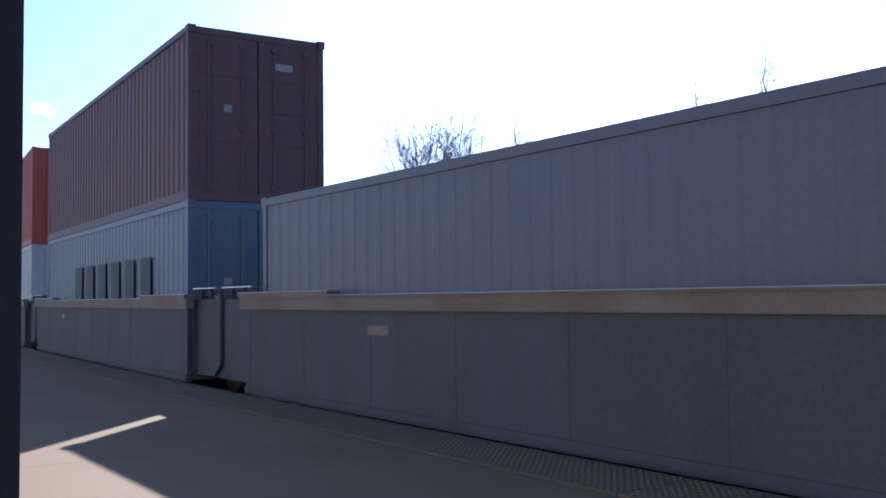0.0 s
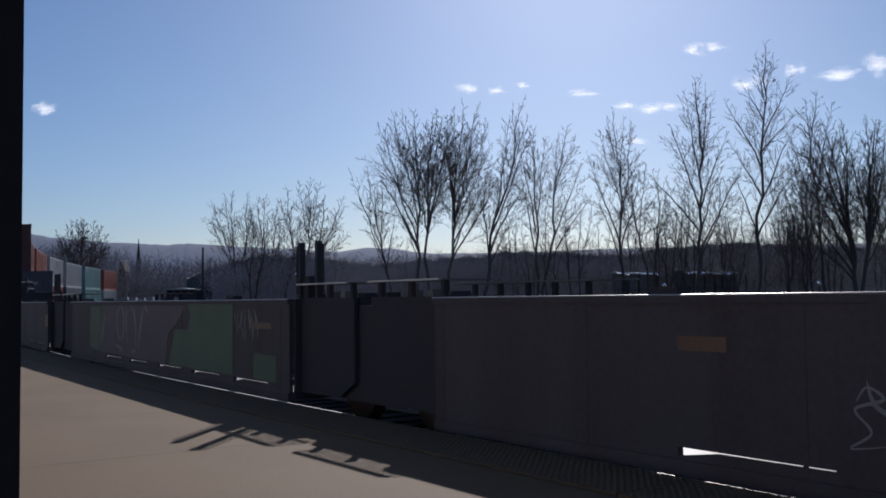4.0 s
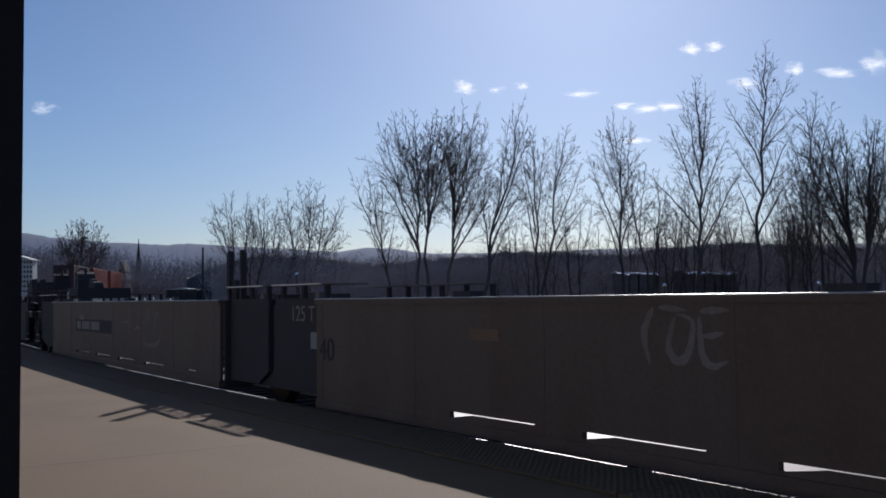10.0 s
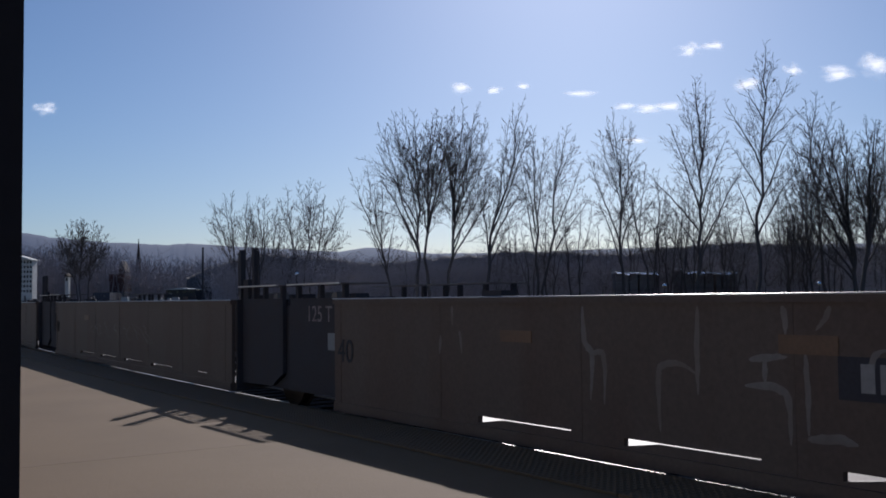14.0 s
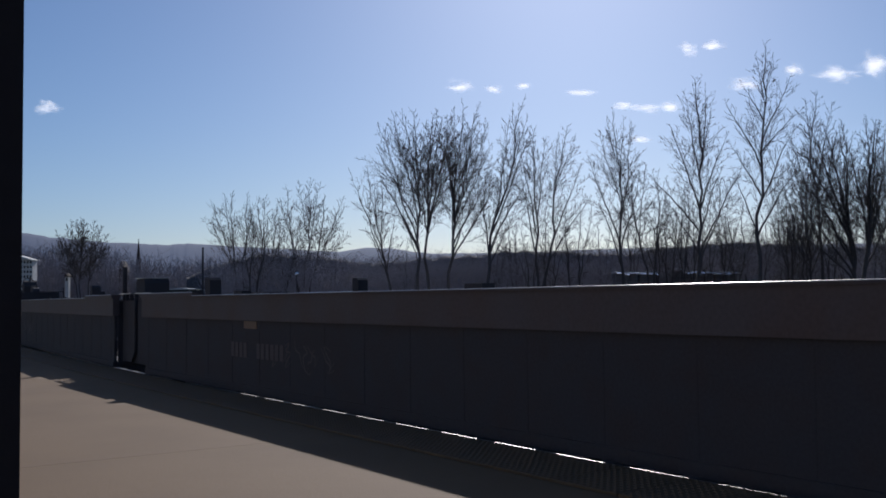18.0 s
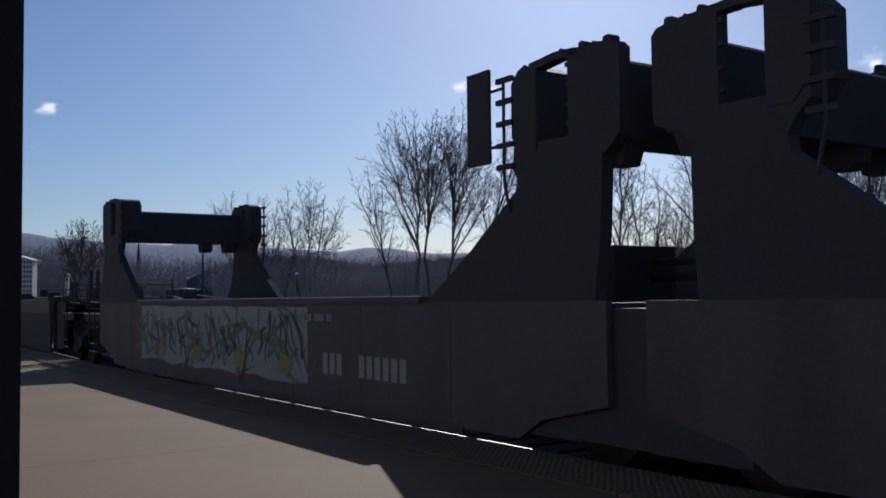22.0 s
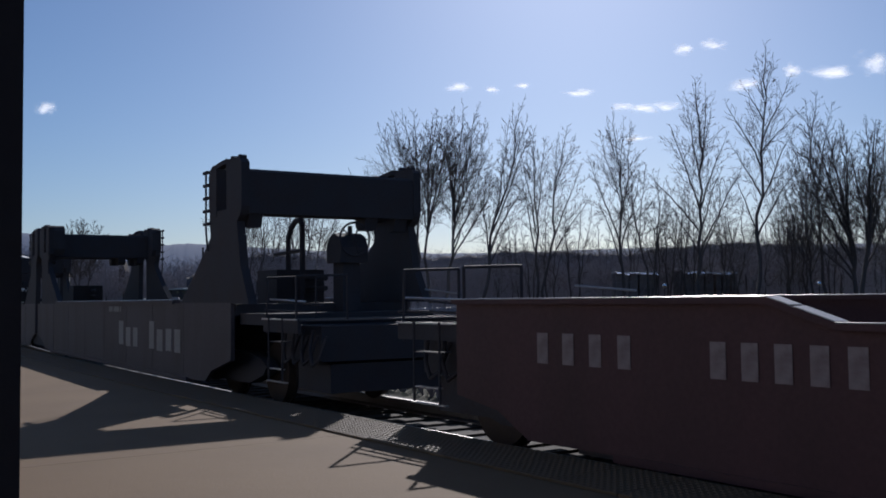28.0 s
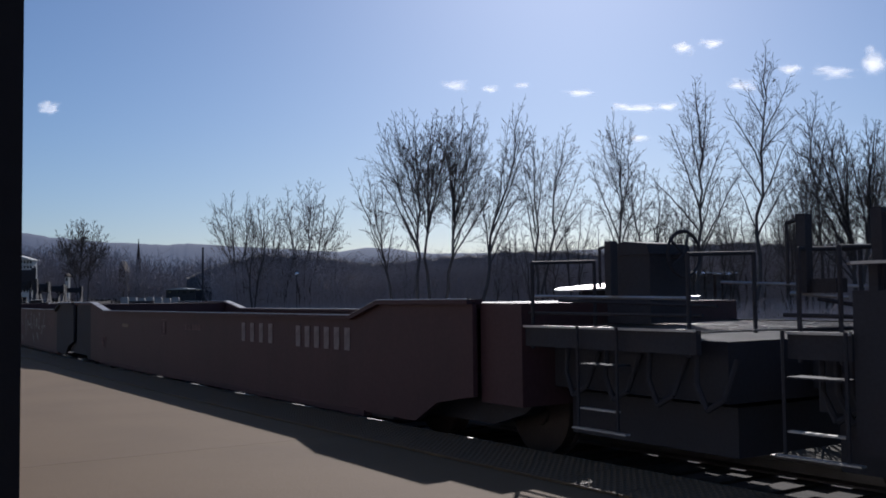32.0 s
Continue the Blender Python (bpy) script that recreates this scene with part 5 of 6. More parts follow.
for pts, wt in (
        ([(-3.81, 1.02), (-3.74, 0.82), (-3.51, 0.62), (-3.36, 0.53)], 0.016),
        ([(-3.81, 1.11), (-3.5, 1.13), (-3.31, 0.97), (-3.21, 0.64)], 0.018),
        ([(-3.28, 1.12), (-3.1, 1.16), (-2.92, 1.04), (-2.72, 0.79)], 0.018),
        ([(-2.72, 0.98), (-2.69, 1.15), (-2.45, 1.15), (-2.26, 0.94), (-2.08, 0.7)], 0.018),
        ([(-2.72, 0.67), (-2.59, 0.8), (-2.39, 0.74), (-2.3, 0.56)], 0.018),
        ([(-2.13, 1.06), (-2.2, 0.75), (-2.08, 0.52)], 0.02),
        ([(-1.95, 1.16), (-1.98, 0.88), (-1.84, 0.71)], 0.02),
        ([(-1.95, 1.16), (-1.6, 1.16), (-1.38, 1.14)], 0.016),
        ([(-1.9, 0.77), (-1.72, 0.66), (-1.78, 0.48)], 0.02),
        ([(-1.72, 0.78), (-1.49, 0.73), (-1.33, 0.68)], 0.02),
        ([(-1.22, 0.9), (-1.14, 0.94), (-1.08, 0.89), (-1.15, 0.83), (-1.22, 0.88)], 0.02),
        ([(-0.91, 0.98), (-0.84, 0.87), (-0.61, 0.77)], 0.02),
        ([(-0.96, 0.53), (-0.72, 0.39), (-0.62, 0.32)], 0.025),
        ([(0.05, 1.17), (-0.09, 1.01), (-0.11, 0.8), (-0.04, 0.6), (0.06, 0.48)], 0.045),
        ([(0.31, 0.62), (0.23, 0.77), (0.31, 0.91), (0.43, 0.88), (0.51, 0.81), (0.85, 0.83), (0.96, 0.9)], 0.035),
        ([(0.88, 1.18), (0.99, 1.07), (1.12, 1.15)], 0.03),
        ([(1.0, 1.07), (0.92, 0.9), (1.03, 0.77), (1.2, 0.71)], 0.04),
        ([(1.57, 1.14), (1.53, 1.02), (1.59, 0.85), (1.68, 0.68)], 0.04),
        ([(1.27, 0.87), (1.29, 0.78), (1.31, 0.72)], 0.025),
        ([(1.86, 0.88), (1.95, 0.96), (2.12, 0.94), (2.07, 0.84), (1.94, 0.79), (1.87, 0.86)], 0.05),
        ([(2.37, 1.18), (2.52, 1.1), (2.66, 1.17)], 0.035),
        ([(2.51, 1.11), (2.47, 0.97), (2.41, 0.81)], 0.04),
        ([(2.31, 0.74), (2.46, 0.78), (2.58, 0.7)], 0.05),
        ([(3.36, 1.17), (3.4, 1.09), (3.31, 0.98), (3.21, 0.87), (3.1, 0.82), (2.83, 0.8)], 0.03),
        ([(3.05, 0.82), (2.96, 0.67), (2.86, 0.6)], 0.04),
        ([(3.14, 0.74), (3.31, 0.8), (3.51, 0.84), (3.53, 0.75)], 0.025),
        ([(1.29, 0.56), (1.49, 0.45), (1.51, 0.32)], 0.05),
        ([(2.03, 0.62), (2.22, 0.54), (2.37, 0.42)], 0.05),
):
    spray(reds[1], rnd, pts, wt, Y - .002, M_TAG)
graffiti(reds[1], 54, 3.9, 4.9, .75, 1.15, Y, M_FAINT, None, .02, 5)
for o in reds[1:]:
    patch(o, [(-3.9, .96), (-3.5, .96), (-3.5, 1.02), (-3.9, 1.02)], Y - .001, M_ORANGE)
bars(reds[0], 1.2, .95, .1, "### ##### ### ####", Y, M_YEL)
tail = well_unit("dark well car at the end of the visible train", 12.0, M_DARK, M_BLACK, front_end=True, cuts=SLOTS_FIVE)
posts(tail, [-8.69, -8.17], -1.2, 1.95)
move(tail, -364.2)

# ---------- trees ----------
class Twigs:
    def __init__(self):
        self.v, self.f = [], []

    def limb(self, pts, radii, n):
        base = None
        for i, (p, r) in enumerate(zip(pts, radii)):
            d = (pts[min(i + 1, len(pts) - 1)] - pts[max(i - 1, 0)]).normalized()
            s = d.orthogonal().normalized()
            t = d.cross(s)
            k0 = len(self.v)
            for k in range(n):
                a = 2 * math.pi * k / n
                self.v.append(p + (s * math.cos(a) + t * math.sin(a)) * r)
            if base is not None:
                for k in range(n):
                    self.f.append((base + k, base + (k + 1) % n, k0 + (k + 1) % n, k0 + k))
            base = k0

    def object(self, name, material, parent):
        me = bpy.data.meshes.new(name)
        me.from_pydata([tuple(p) for p in self.v], [], self.f)
        me.materials.append(material)
        ob = new(name, me)
        ob.parent = parent
        return ob


def bough(rnd, store, p, d, tip, r, thin, low, kind):
    """A stem (kind 0) or main limb (kind 1) that leaves p along d and bows up to its tip, with its branches."""
    span = (tip - p).length
    up = (tip - p).normalized() * (.6, .92)[kind] + Vector((0, 0, (.4, .08)[kind]))
    a, b = p + d.normalized() * span * .38, tip - up.normalized() * span * .30
    n = 14 if kind == 0 else 10
    pts, dirs, radii = [], [], []
    sway = Vector((0, 0, 0))
    for i in range(n + 1):
        f = i / n
        q = p * (1 - f) ** 3 + a * 3 * f * (1 - f) ** 2 + b * 3 * f * f * (1 - f) + tip * f ** 3
        sway = sway * .75 + Vector((rnd.gauss(0, 1), rnd.gauss(0, 1), rnd.gauss(0, .4))) * span * .008 * (i > 0)
        pts.append(q + sway)
        radii.append(max(thin, r * (1 - .97 * f) ** .85))
    for i in range(n + 1):
        dirs.append((pts[min(i + 1, n)] - pts[max(i - 1, 0)]).normalized())
    store[0].limb(pts, radii, 7 if kind == 0 else 5)
    sprout(rnd, store, pts, dirs, radii, span, 1, thin, low, (.25, .52)[kind])
    return pts, dirs, radii


def sprout(rnd, store, pts, dirs, radii, length, level, thin, low, wide=.36):
    """Side branches along a branch: level 1 boughs carry level 2 shoots, and those fine twigs."""
    n = len(pts) - 1
    count = max(3, int(length * (1 - low) / (.26, .23, .19)[level - 1]))
    turn = rnd.uniform(0, 6.28)
    for i in range(count):
        f = low + (1 - low) * (i + rnd.random()) / count
        k = min(int(f * n), n - 1)
        g = f * n - k
        at, dd, rr = pts[k].lerp(pts[k + 1], g), dirs[k], radii[k] + (radii[k + 1] - radii[k]) * g
        turn += 2.4 + rnd.gauss(0, .5)
        s = dd.orthogonal().normalized()
        side = s * math.cos(turn) + dd.cross(s) * math.sin(turn)
        ang = rnd.uniform(.6, 1.15) if level == 1 else rnd.uniform(.4, .95)
        if level == 1:
            nl = min(3.0, length * (wide * (1 - f) ** .9 + .035)) * rnd.uniform(.35, 1.1)
        else:
            nl = length * (.5 * (1 - f) + .16) * rnd.uniform(.45, 1.1)
        if nl < .14:
            continue
        nd = (dd * math.cos(ang) + side * math.sin(ang) + Vector((0, 0, .12))).normalized()
        m = (6, 4, 2)[level - 1]
        sub, sd, sr = [at.copy()], [nd.copy()], [max(thin * (1, .95, .75)[level - 1], min(rr * .55, nl * .008))]
        q = at.copy()
        lift = Vector((0, 0, rnd.uniform(-.02, .11)))
        for j in range(1, m + 1):
            nd = (nd + lift + Vector((rnd.gauss(0, .12), rnd.gauss(0, .12), rnd.gauss(0, .08)))).normalized()
            q = q + nd * nl / m
            sub.append(q.copy())
            sd.append(nd.copy())
            sr.append(max(thin * (1, .9, .7)[level - 1], sr[0] * (1 - .9 * j / m)))
        store[1].limb(sub, sr, 4 if level == 1 else 3)
        if level < 3:
            sprout(rnd, store, sub, sd, sr, nl, level + 1, thin, .12)


def tree(label, px, dist, seed, stems, limbs=(), low=.30, thin=.0098, girth=.0082, group=""):
    """stems: (bearing of the foot off px, of the tip, height of the tip in the view); limbs: (stem, share of its length, tip's bearing off px, tip's height)."""
    rnd = random.Random(seed)
    foot = far_point(px, 520, dist)
    foot.z = GROUND_Z
    ob = tagged(new("tree"), label, "tree", group or "bare trees beyond the track")
    ob.location = foot
    store = [Twigs(), Twigs()]
    across = VIEW.to_3x3() @ Vector((1, 0, 0))
    across.z = 0
    across.normalize()
    away = Vector((-across.y, across.x, 0))
    s = TAN / 784 * dist

    def spot(dx, y, deep):
        q = across * dx * s + away * deep
        q.z = far_point(px + dx, y, dist).z - GROUND_Z
        return q
    grown = []
    for dx, tx, ty in stems:
        p = across * dx * s + away * rnd.uniform(-.4, .4) * (len(stems) > 1)
        tip = spot(tx, ty, rnd.gauss(0, .8))
        span = (tip - p).length
        d = Vector((0, 0, 1)) + across * rnd.uniform(-.05, .05) + across * (tx - dx) * s / span * .5
        grown.append((bough(rnd, store, p, d, tip, max(.06, span * girth), thin, low, 0), span))
    for k, f, tx, ty in limbs:
        (pts, dirs, radii), span = grown[k]
        i = f * (len(pts) - 1)
        j = min(int(i), len(pts) - 2)
        at = pts[j].lerp(pts[j + 1], i - j)
        tip = spot(tx, ty, pts[j].dot(away) + rnd.gauss(0, .22) * abs(tx) * s * .8 + rnd.uniform(-1, 1))
        out = (tip - at).normalized()
        reach = (tip - at).length
        bough(rnd, store, at, out * .9 + dirs[j] * .2, tip, max(thin * 1.5, min(radii[j] * .72, reach * .0125)), thin, .14, 1)
    store[0].object("trunk", M_BARK, ob)
    store[1].object("crown", M_TWIG, ob)
    return ob


BARE = "tall bare leafless tree with fine upright twigs"
MULTI = "broad bare tree with several slender trunks"
tree("slim bare tree with a leaning trunk", 690, 68, 101, ((2, -45, 292),), ((0, .42, -68, 300), (0, .5, -10, 320), (0, .34, -52, 352), (0, .3, 12, 385), (0, .62, -28, 300), (0, .25, -40, 405)), .3)
tree(MULTI, 765, 66, 102, ((-22, -26, 192), (-5, -3, 190), (20, 62, 186)), (
    (0, .42, -96, 262), (0, .30, -72, 335), (0, .52, -74, 222), (0, .55, -52, 196), (0, .62, -8, 205), (1, .48, -36, 215), (1, .5, 22, 200), (1, .62, 10, 188),
    (2, .40, 104, 262), (2, .30, 92, 322), (2, .52, 88, 210), (2, .5, 30, 196), (2, .62, 98, 228), (2, .26, 132, 292), (1, .34, 34, 270), (0, .26, -50, 385),
    (0, .36, -88, 222), (0, .44, -68, 192), (0, .33, -92, 302), (1, .40, -50, 250), (1, .44, 42, 192), (2, .36, 36, 232), (2, .40, 84, 188), (2, .44, 104, 205), (2, .33, 108, 300), (1, .36, 32, 216), (2, .42, 10, 200), (2, .48, 46, 188), (1, .40, 18, 232)), .38)
tree("bare tree with a crooked leaning trunk", 846, 64, 104, ((2, 84, 172),), ((0, .36, 96, 232), (0, .28, 98, 300), (0, .44, 62, 210), (0, .6, 92, 200), (0, .72, 68, 175), (0, .22, 72, 362), (0, .26, 8, 318), (0, .55, 46, 262)), .3)
tree(BARE, 950, 70, 105, ((-4, 2, 226), (6, 60, 222)), ((0, .40, -26, 250), (0, .5, 22, 240), (0, .32, -30, 320), (1, .4, 92, 285), (1, .5, 40, 240), (1, .3, 100, 345), (1, .6, 72, 238), (0, .62, -8, 232)), .32)
tree(BARE, 1098, 70, 107, ((2, -8, 204),), ((0, .35, -58, 268), (0, .45, 22, 215), (0, .52, -32, 225), (0, .6, 6, 210), (0, .28, 42, 300), (0, .24, -40, 345), (0, .68, -20, 208)), .4)
tree("small bare tree among taller ones", 1145, 72, 108, ((0, -18, 285), (5, 26, 300)), ((0, .4, -36, 310), (1, .4, 44, 330), (0, .5, 2, 290)), .3)
tree(BARE, 1243, 66, 109, ((0, -6, 136),), ((0, .42, -62, 225), (0, .33, -88, 292), (0, .52, -30, 160), (0, .56, 24, 185), (0, .42, 46, 235), (0, .24, 82, 285), (0, .32, 52, 285), (0, .66, 6, 150), (0, .24, -64, 345), (0, .68, -18, 150), (0, .18, 48, 330)), .36)
tree("tallest bare tree with a few withered leaves", 1342, 64, 110, ((-2, 20, 78),), ((0, .52, -44, 170), (0, .42, -50, 248), (0, .62, 76, 122), (0, .58, 92, 185), (0, .74, -8, 100), (0, .7, -20, 135), (0, .28, 100, 272), (0, .36, 66, 225), (0, .8, 34, 92), (0, .30, -52, 305)), .46)
tree("dense bare tree with a rounded crown", 1520, 70, 111, ((-2, -20, 218), (4, 30, 214)), (
    (0, .20, -118, 345), (0, .24, -110, 290), (0, .28, -96, 250), (0, .34, -74, 222), (0, .40, -48, 206), (0, .52, -8, 202), (1, .40, 18, 202), (1, .36, 48, 208), (1, .30, 68, 226), (1, .26, 84, 256), (1, .22, 92, 320),
    (0, .17, -122, 395), (0, .30, -64, 290), (0, .26, -80, 330), (1, .30, -14, 262), (1, .28, 40, 275), (0, .38, -38, 248), (1, .34, 56, 248), (0, .22, -40, 340)), .2, .0105, .0125)
tree("dense bare tree behind a rounded one", 1462, 76, 115, ((0, -6, 162),), ((0, .5, 22, 178), (0, .4, -46, 238), (0, .6, -22, 170), (0, .35, 28, 235), (0, .28, -60, 300)), .3)
tree("dense bare tree with a rounded crown", 1590, 72, 114, ((0, -20, 258), (4, 34, 270)), ((0, .35, -66, 320), (0, .45, -48, 275), (1, .4, 60, 330), (0, .3, -80, 378)), .2)
FAR = .0125
tree("bare tree at the edge of the thicket", 424, 95, 116, ((0, -8, 338), (4, 10, 342)), ((0, .35, -44, 356), (0, .45, -26, 342), (1, .4, 26, 362), (0, .3, -46, 392)), .3, FAR)
tree("bare tree in the thicket", 474, 95, 117, ((0, -18, 346), (4, 14, 350)), ((0, .4, -38, 362), (1, .35, 34, 372), (0, .5, 0, 345)), .25, FAR)
tree("bare tree in the thicket with a wide crown", 540, 92, 118, ((0, 8, 314), (-6, -34, 330), (6, 38, 345)), ((0, .4, 26, 322), (0, .5, -12, 318), (2, .35, 68, 345), (2, .4, 58, 372), (1, .4, -44, 350)), .3, FAR)
tree("rounded bare tree above the town", 143, 150, 119, ((-6, -22, 392), (0, 2, 386), (5, 20, 390)), ((0, .4, -40, 408), (0, .5, -30, 396), (2, .4, 42, 412), (2, .5, 34, 398), (1, .5, -8, 388), (1, .5, 10, 388), (0, .3, -42, 424), (2, .3, 46, 428)), .3, .026)
tree("dense bare tree in the thicket", 1440, 74, 131, ((0, -8, 275),), ((0, .22, -52, 345), (0, .30, -44, 300), (0, .24, 50, 340), (0, .32, 42, 292), (0, .42, 18, 272), (0, .40, -24, 276)), .16)
tree("dense bare tree in the thicket", 1395, 76, 133, ((0, -8, 318), (3, 12, 325)), ((0, .3, -36, 352), (1, .35, 34, 345)), .14)
rnd = random.Random(77)
for i, (px, ty) in enumerate([(908, 372), (938, 395), (975, 365), (1015, 352), (1062, 385), (1120, 350), (1180, 340), (1208, 330), (1280, 350), (1312, 345), (1395, 330), (1425, 320), (1568, 290), (448, 365), (505, 375), (878, 415), (722, 425), (595, 440), (1350, 370), (1160, 360), (1250, 365), (1410, 345), (1230, 355), (1390, 350), (1490, 350), (1555, 340), (1420, 380), (1470, 370), (1300, 385), (1335, 395), (1600, 300)]):
    tree("low bare tree in the thicket behind the track", px, 78 + rnd.random() * 14, 200 + i, ((rnd.uniform(-4, 4), rnd.uniform(-14, 4), ty), (rnd.uniform(-2, 6), rnd.uniform(4, 26), ty + rnd.uniform(4, 26))), ((0, rnd.uniform(.25, .4), rnd.uniform(-34, -18), ty + rnd.uniform(8, 40)), (1, rnd.uniform(.25, .4), rnd.uniform(16, 38), ty + rnd.uniform(8, 40))), .16, .0095, .009, "low trees of the thicket")

# ---------- thicket: dense stems and twigs ----------
SKY_LINE = [(-100, 470), (36, 448), (100, 450), (190, 462), (230, 490), (330, 488), (372, 468), (420, 455), (470, 446), (545, 448), (600, 455), (660, 462), (760, 452), (850, 448), (900, 440), (1000, 442), (1100, 446), (1200, 432), (1300, 424), (1450, 432), (1600, 432), (1800, 430)]


def line_y(px):
    for (a, ya), (b, yb) in zip(SKY_LINE, SKY_LINE[1:]):
        if a <= px <= b:
            return ya + (yb - ya) * (px - a) / (b - a)
    return 440


rnd = random.Random(5)
store = Twigs()
for row in range(7):
    dist = 84 + row * 7
    for i in range(620):
        px = -60 + 1800 * (i + rnd.random()) / 620
        if px < 380:
            continue
        foot = far_point(px, 525, dist + rnd.uniform(-3, 3))
        foot.z = GROUND_Z
        ty = line_y(px) + rnd.uniform(-6, 30) + 6 * math.sin(px * .021 + row)
        hh = far_point(px, ty, dist).z - GROUND_Z
        for s in range(2):
            d = Vector((rnd.gauss(0, .22), rnd.gauss(0, .22), 1))
            mid = foot + d * hh * .5
            end = mid + (d + Vector((rnd.gauss(0, .35), rnd.gauss(0, .35), 0))) * hh * .5 * rnd.uniform(.6, 1)
            store.limb([foot, mid, end], [.035, .022, .006], 3)
            for w in range(6):
                f = rnd.uniform(.15, 1)
                a = mid + (end - mid) * f
                b = a + Vector((rnd.gauss(0, .5), rnd.gauss(0, .5), rnd.uniform(-.1, .7)))
                c = b + (b - a) * .6 + Vector((rnd.gauss(0, .25), rnd.gauss(0, .25), .2))
                store.limb([a, b, c], [.012, .009, .005], 3)
# the wooded slope round the town
WOODS = [(-60, 436), (40, 438), (70, 432), (100, 436), (190, 432), (205, 452), (240, 462), (262, 448), (290, 466), (330, 458), (380, 458)]
for row in range(4):
    dist = 165 + row * 14
    for i in range(300):
        px = -60 + 440 * (i + rnd.random()) / 300
        k = max(q for q in range(len(WOODS) - 1) if WOODS[q][0] <= px)
        (a, ya), (b, yb) = WOODS[k], WOODS[k + 1]
        ty = ya + (yb - ya) * (px - a) / (b - a) + rnd.uniform(0, 44) + 5 * math.sin(px * .11 + row)
        foot = far_point(px, 525, dist + rnd.uniform(-5, 5))
        foot.z = GROUND_Z
        hh = far_point(px, ty, dist).z - GROUND_Z
        d = Vector((rnd.gauss(0, .10), rnd.gauss(0, .10), 1))
        mid = foot + d * hh * .45
        end = mid + (d + Vector((rnd.gauss(0, .2), rnd.gauss(0, .2), 0))) * hh * .55
        store.limb([foot, mid, end], [.11, .08, .02], 3)
        for w in range(12):
            f = rnd.uniform(-.3, 1)
            a = mid + (end - mid) * f
            b = a + Vector((rnd.gauss(0, .7), rnd.gauss(0, .7), rnd.uniform(.0, .8)))
            c = b + (b - a) * .7 + Vector((rnd.gauss(0, .4), rnd.gauss(0, .4), .4))
            store.limb([a, b, c], [.028, .022, .014], 3)
thicket = tagged(new("thicket"), "dense dark leafless brush along the far side", "brush", kind="stuff")
store.object("brush", M_BRUSH, thicket)


# low brush and dead weeds just beyond the track
rnd = random.Random(15)
store = Twigs()
for i in range(9000):
    u = -12 + 112 * rnd.random() ** 1.3
    l = 3.6 + rnd.random() ** 1.5 * 24
    foot = beside(u, l, GROUND_Z)
    hh = rnd.uniform(.45, 1.25) + .025 * (l - 4)
    for s in range(4):
        d = Vector((rnd.gauss(0, .3), rnd.gauss(0, .3), 1))
        mid = foot + d * hh * .55
        store.limb([foot, mid, mid + (d + Vector((rnd.gauss(0, .5), rnd.gauss(0, .5), 0))) * hh * .45], [.02, .016, .006], 3)
weeds = tagged(new("weeds"), "low dark brush and dead weeds beside the track", "brush", kind="stuff")
store.object("brush", M_BRUSH, weeds)


# ---------- dark backing of the brush, and hills ---
def ridge(name, line, dist, depth, rough, material, label, seed, kind="structure", sub=4, category="hill"):
    """A rise of wooded ground whose crest follows a skyline."""
    rnd = random.Random(seed)
    bm = bmesh.new()
    rows = []
    n = (len(line) - 1) * sub
    for i in range(n + 1):
        k, f = min(i // sub, len(line) - 2), (i / sub) - min(i // sub, len(line) - 2)
        px = line[k][0] + (line[k + 1][0] - line[k][0]) * f
        py = line[k][1] + (line[k + 1][1] - line[k][1]) * f
        top = far_point(px, py, dist)
        top.z += rough * (noise.noise(Vector((px * .05, seed, 0))) + .5 * noise.noise(Vector((px * .21, seed, 3))))
        col = []
        out = Vector((top.x, top.y, 0)).normalized()
        for q in range(5):
            w = q / 4
            p = Vector((top.x, top.y, 0)) - out * depth * (1 - w) ** 1.5
            p.z = GROUND_Z - .3 + (top.z - GROUND_Z + .3) * (1 - (1 - w) ** 2) + rough * .4 * rnd.uniform(-.25, .25) * (0 < q < 4) * (dist < 1000)
            col.append(bm.verts.new(p))
        b = Vector((top.x, top.y, 0)) + out * depth
        b.z = GROUND_Z - .3
        col.append(bm.verts.new(b))
        rows.append(col)
    for a, b in zip(rows, rows[1:]):
        for q in range(5):
            bm.faces.new((a[q], b[q], b[q + 1], a[q + 1]))
    return single(name, bm, material, label, category, kind=kind, smooth=True)


# dark rises added so the brush before them reads as one dark mass
ridge("embankment", [(px, y + 5) for px, y in SKY_LINE if px >= 330], 150, 6, .5, M_BACKING, "dark backing added behind the trees to close the brush", 3, sub=14)
ridge("embankment", [(-150, 474), (36, 470), (100, 474), (190, 480), (260, 492), (330, 494), (400, 490)], 260, 8, .35, M_BACKING, "dark backing added behind the woods below the town", 4, sub=14)
# hills whose haze is their own blue glow
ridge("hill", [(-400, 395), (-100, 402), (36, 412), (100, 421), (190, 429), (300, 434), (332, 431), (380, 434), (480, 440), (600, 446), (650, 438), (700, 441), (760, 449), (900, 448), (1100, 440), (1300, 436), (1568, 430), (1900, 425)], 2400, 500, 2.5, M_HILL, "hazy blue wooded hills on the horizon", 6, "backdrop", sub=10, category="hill")


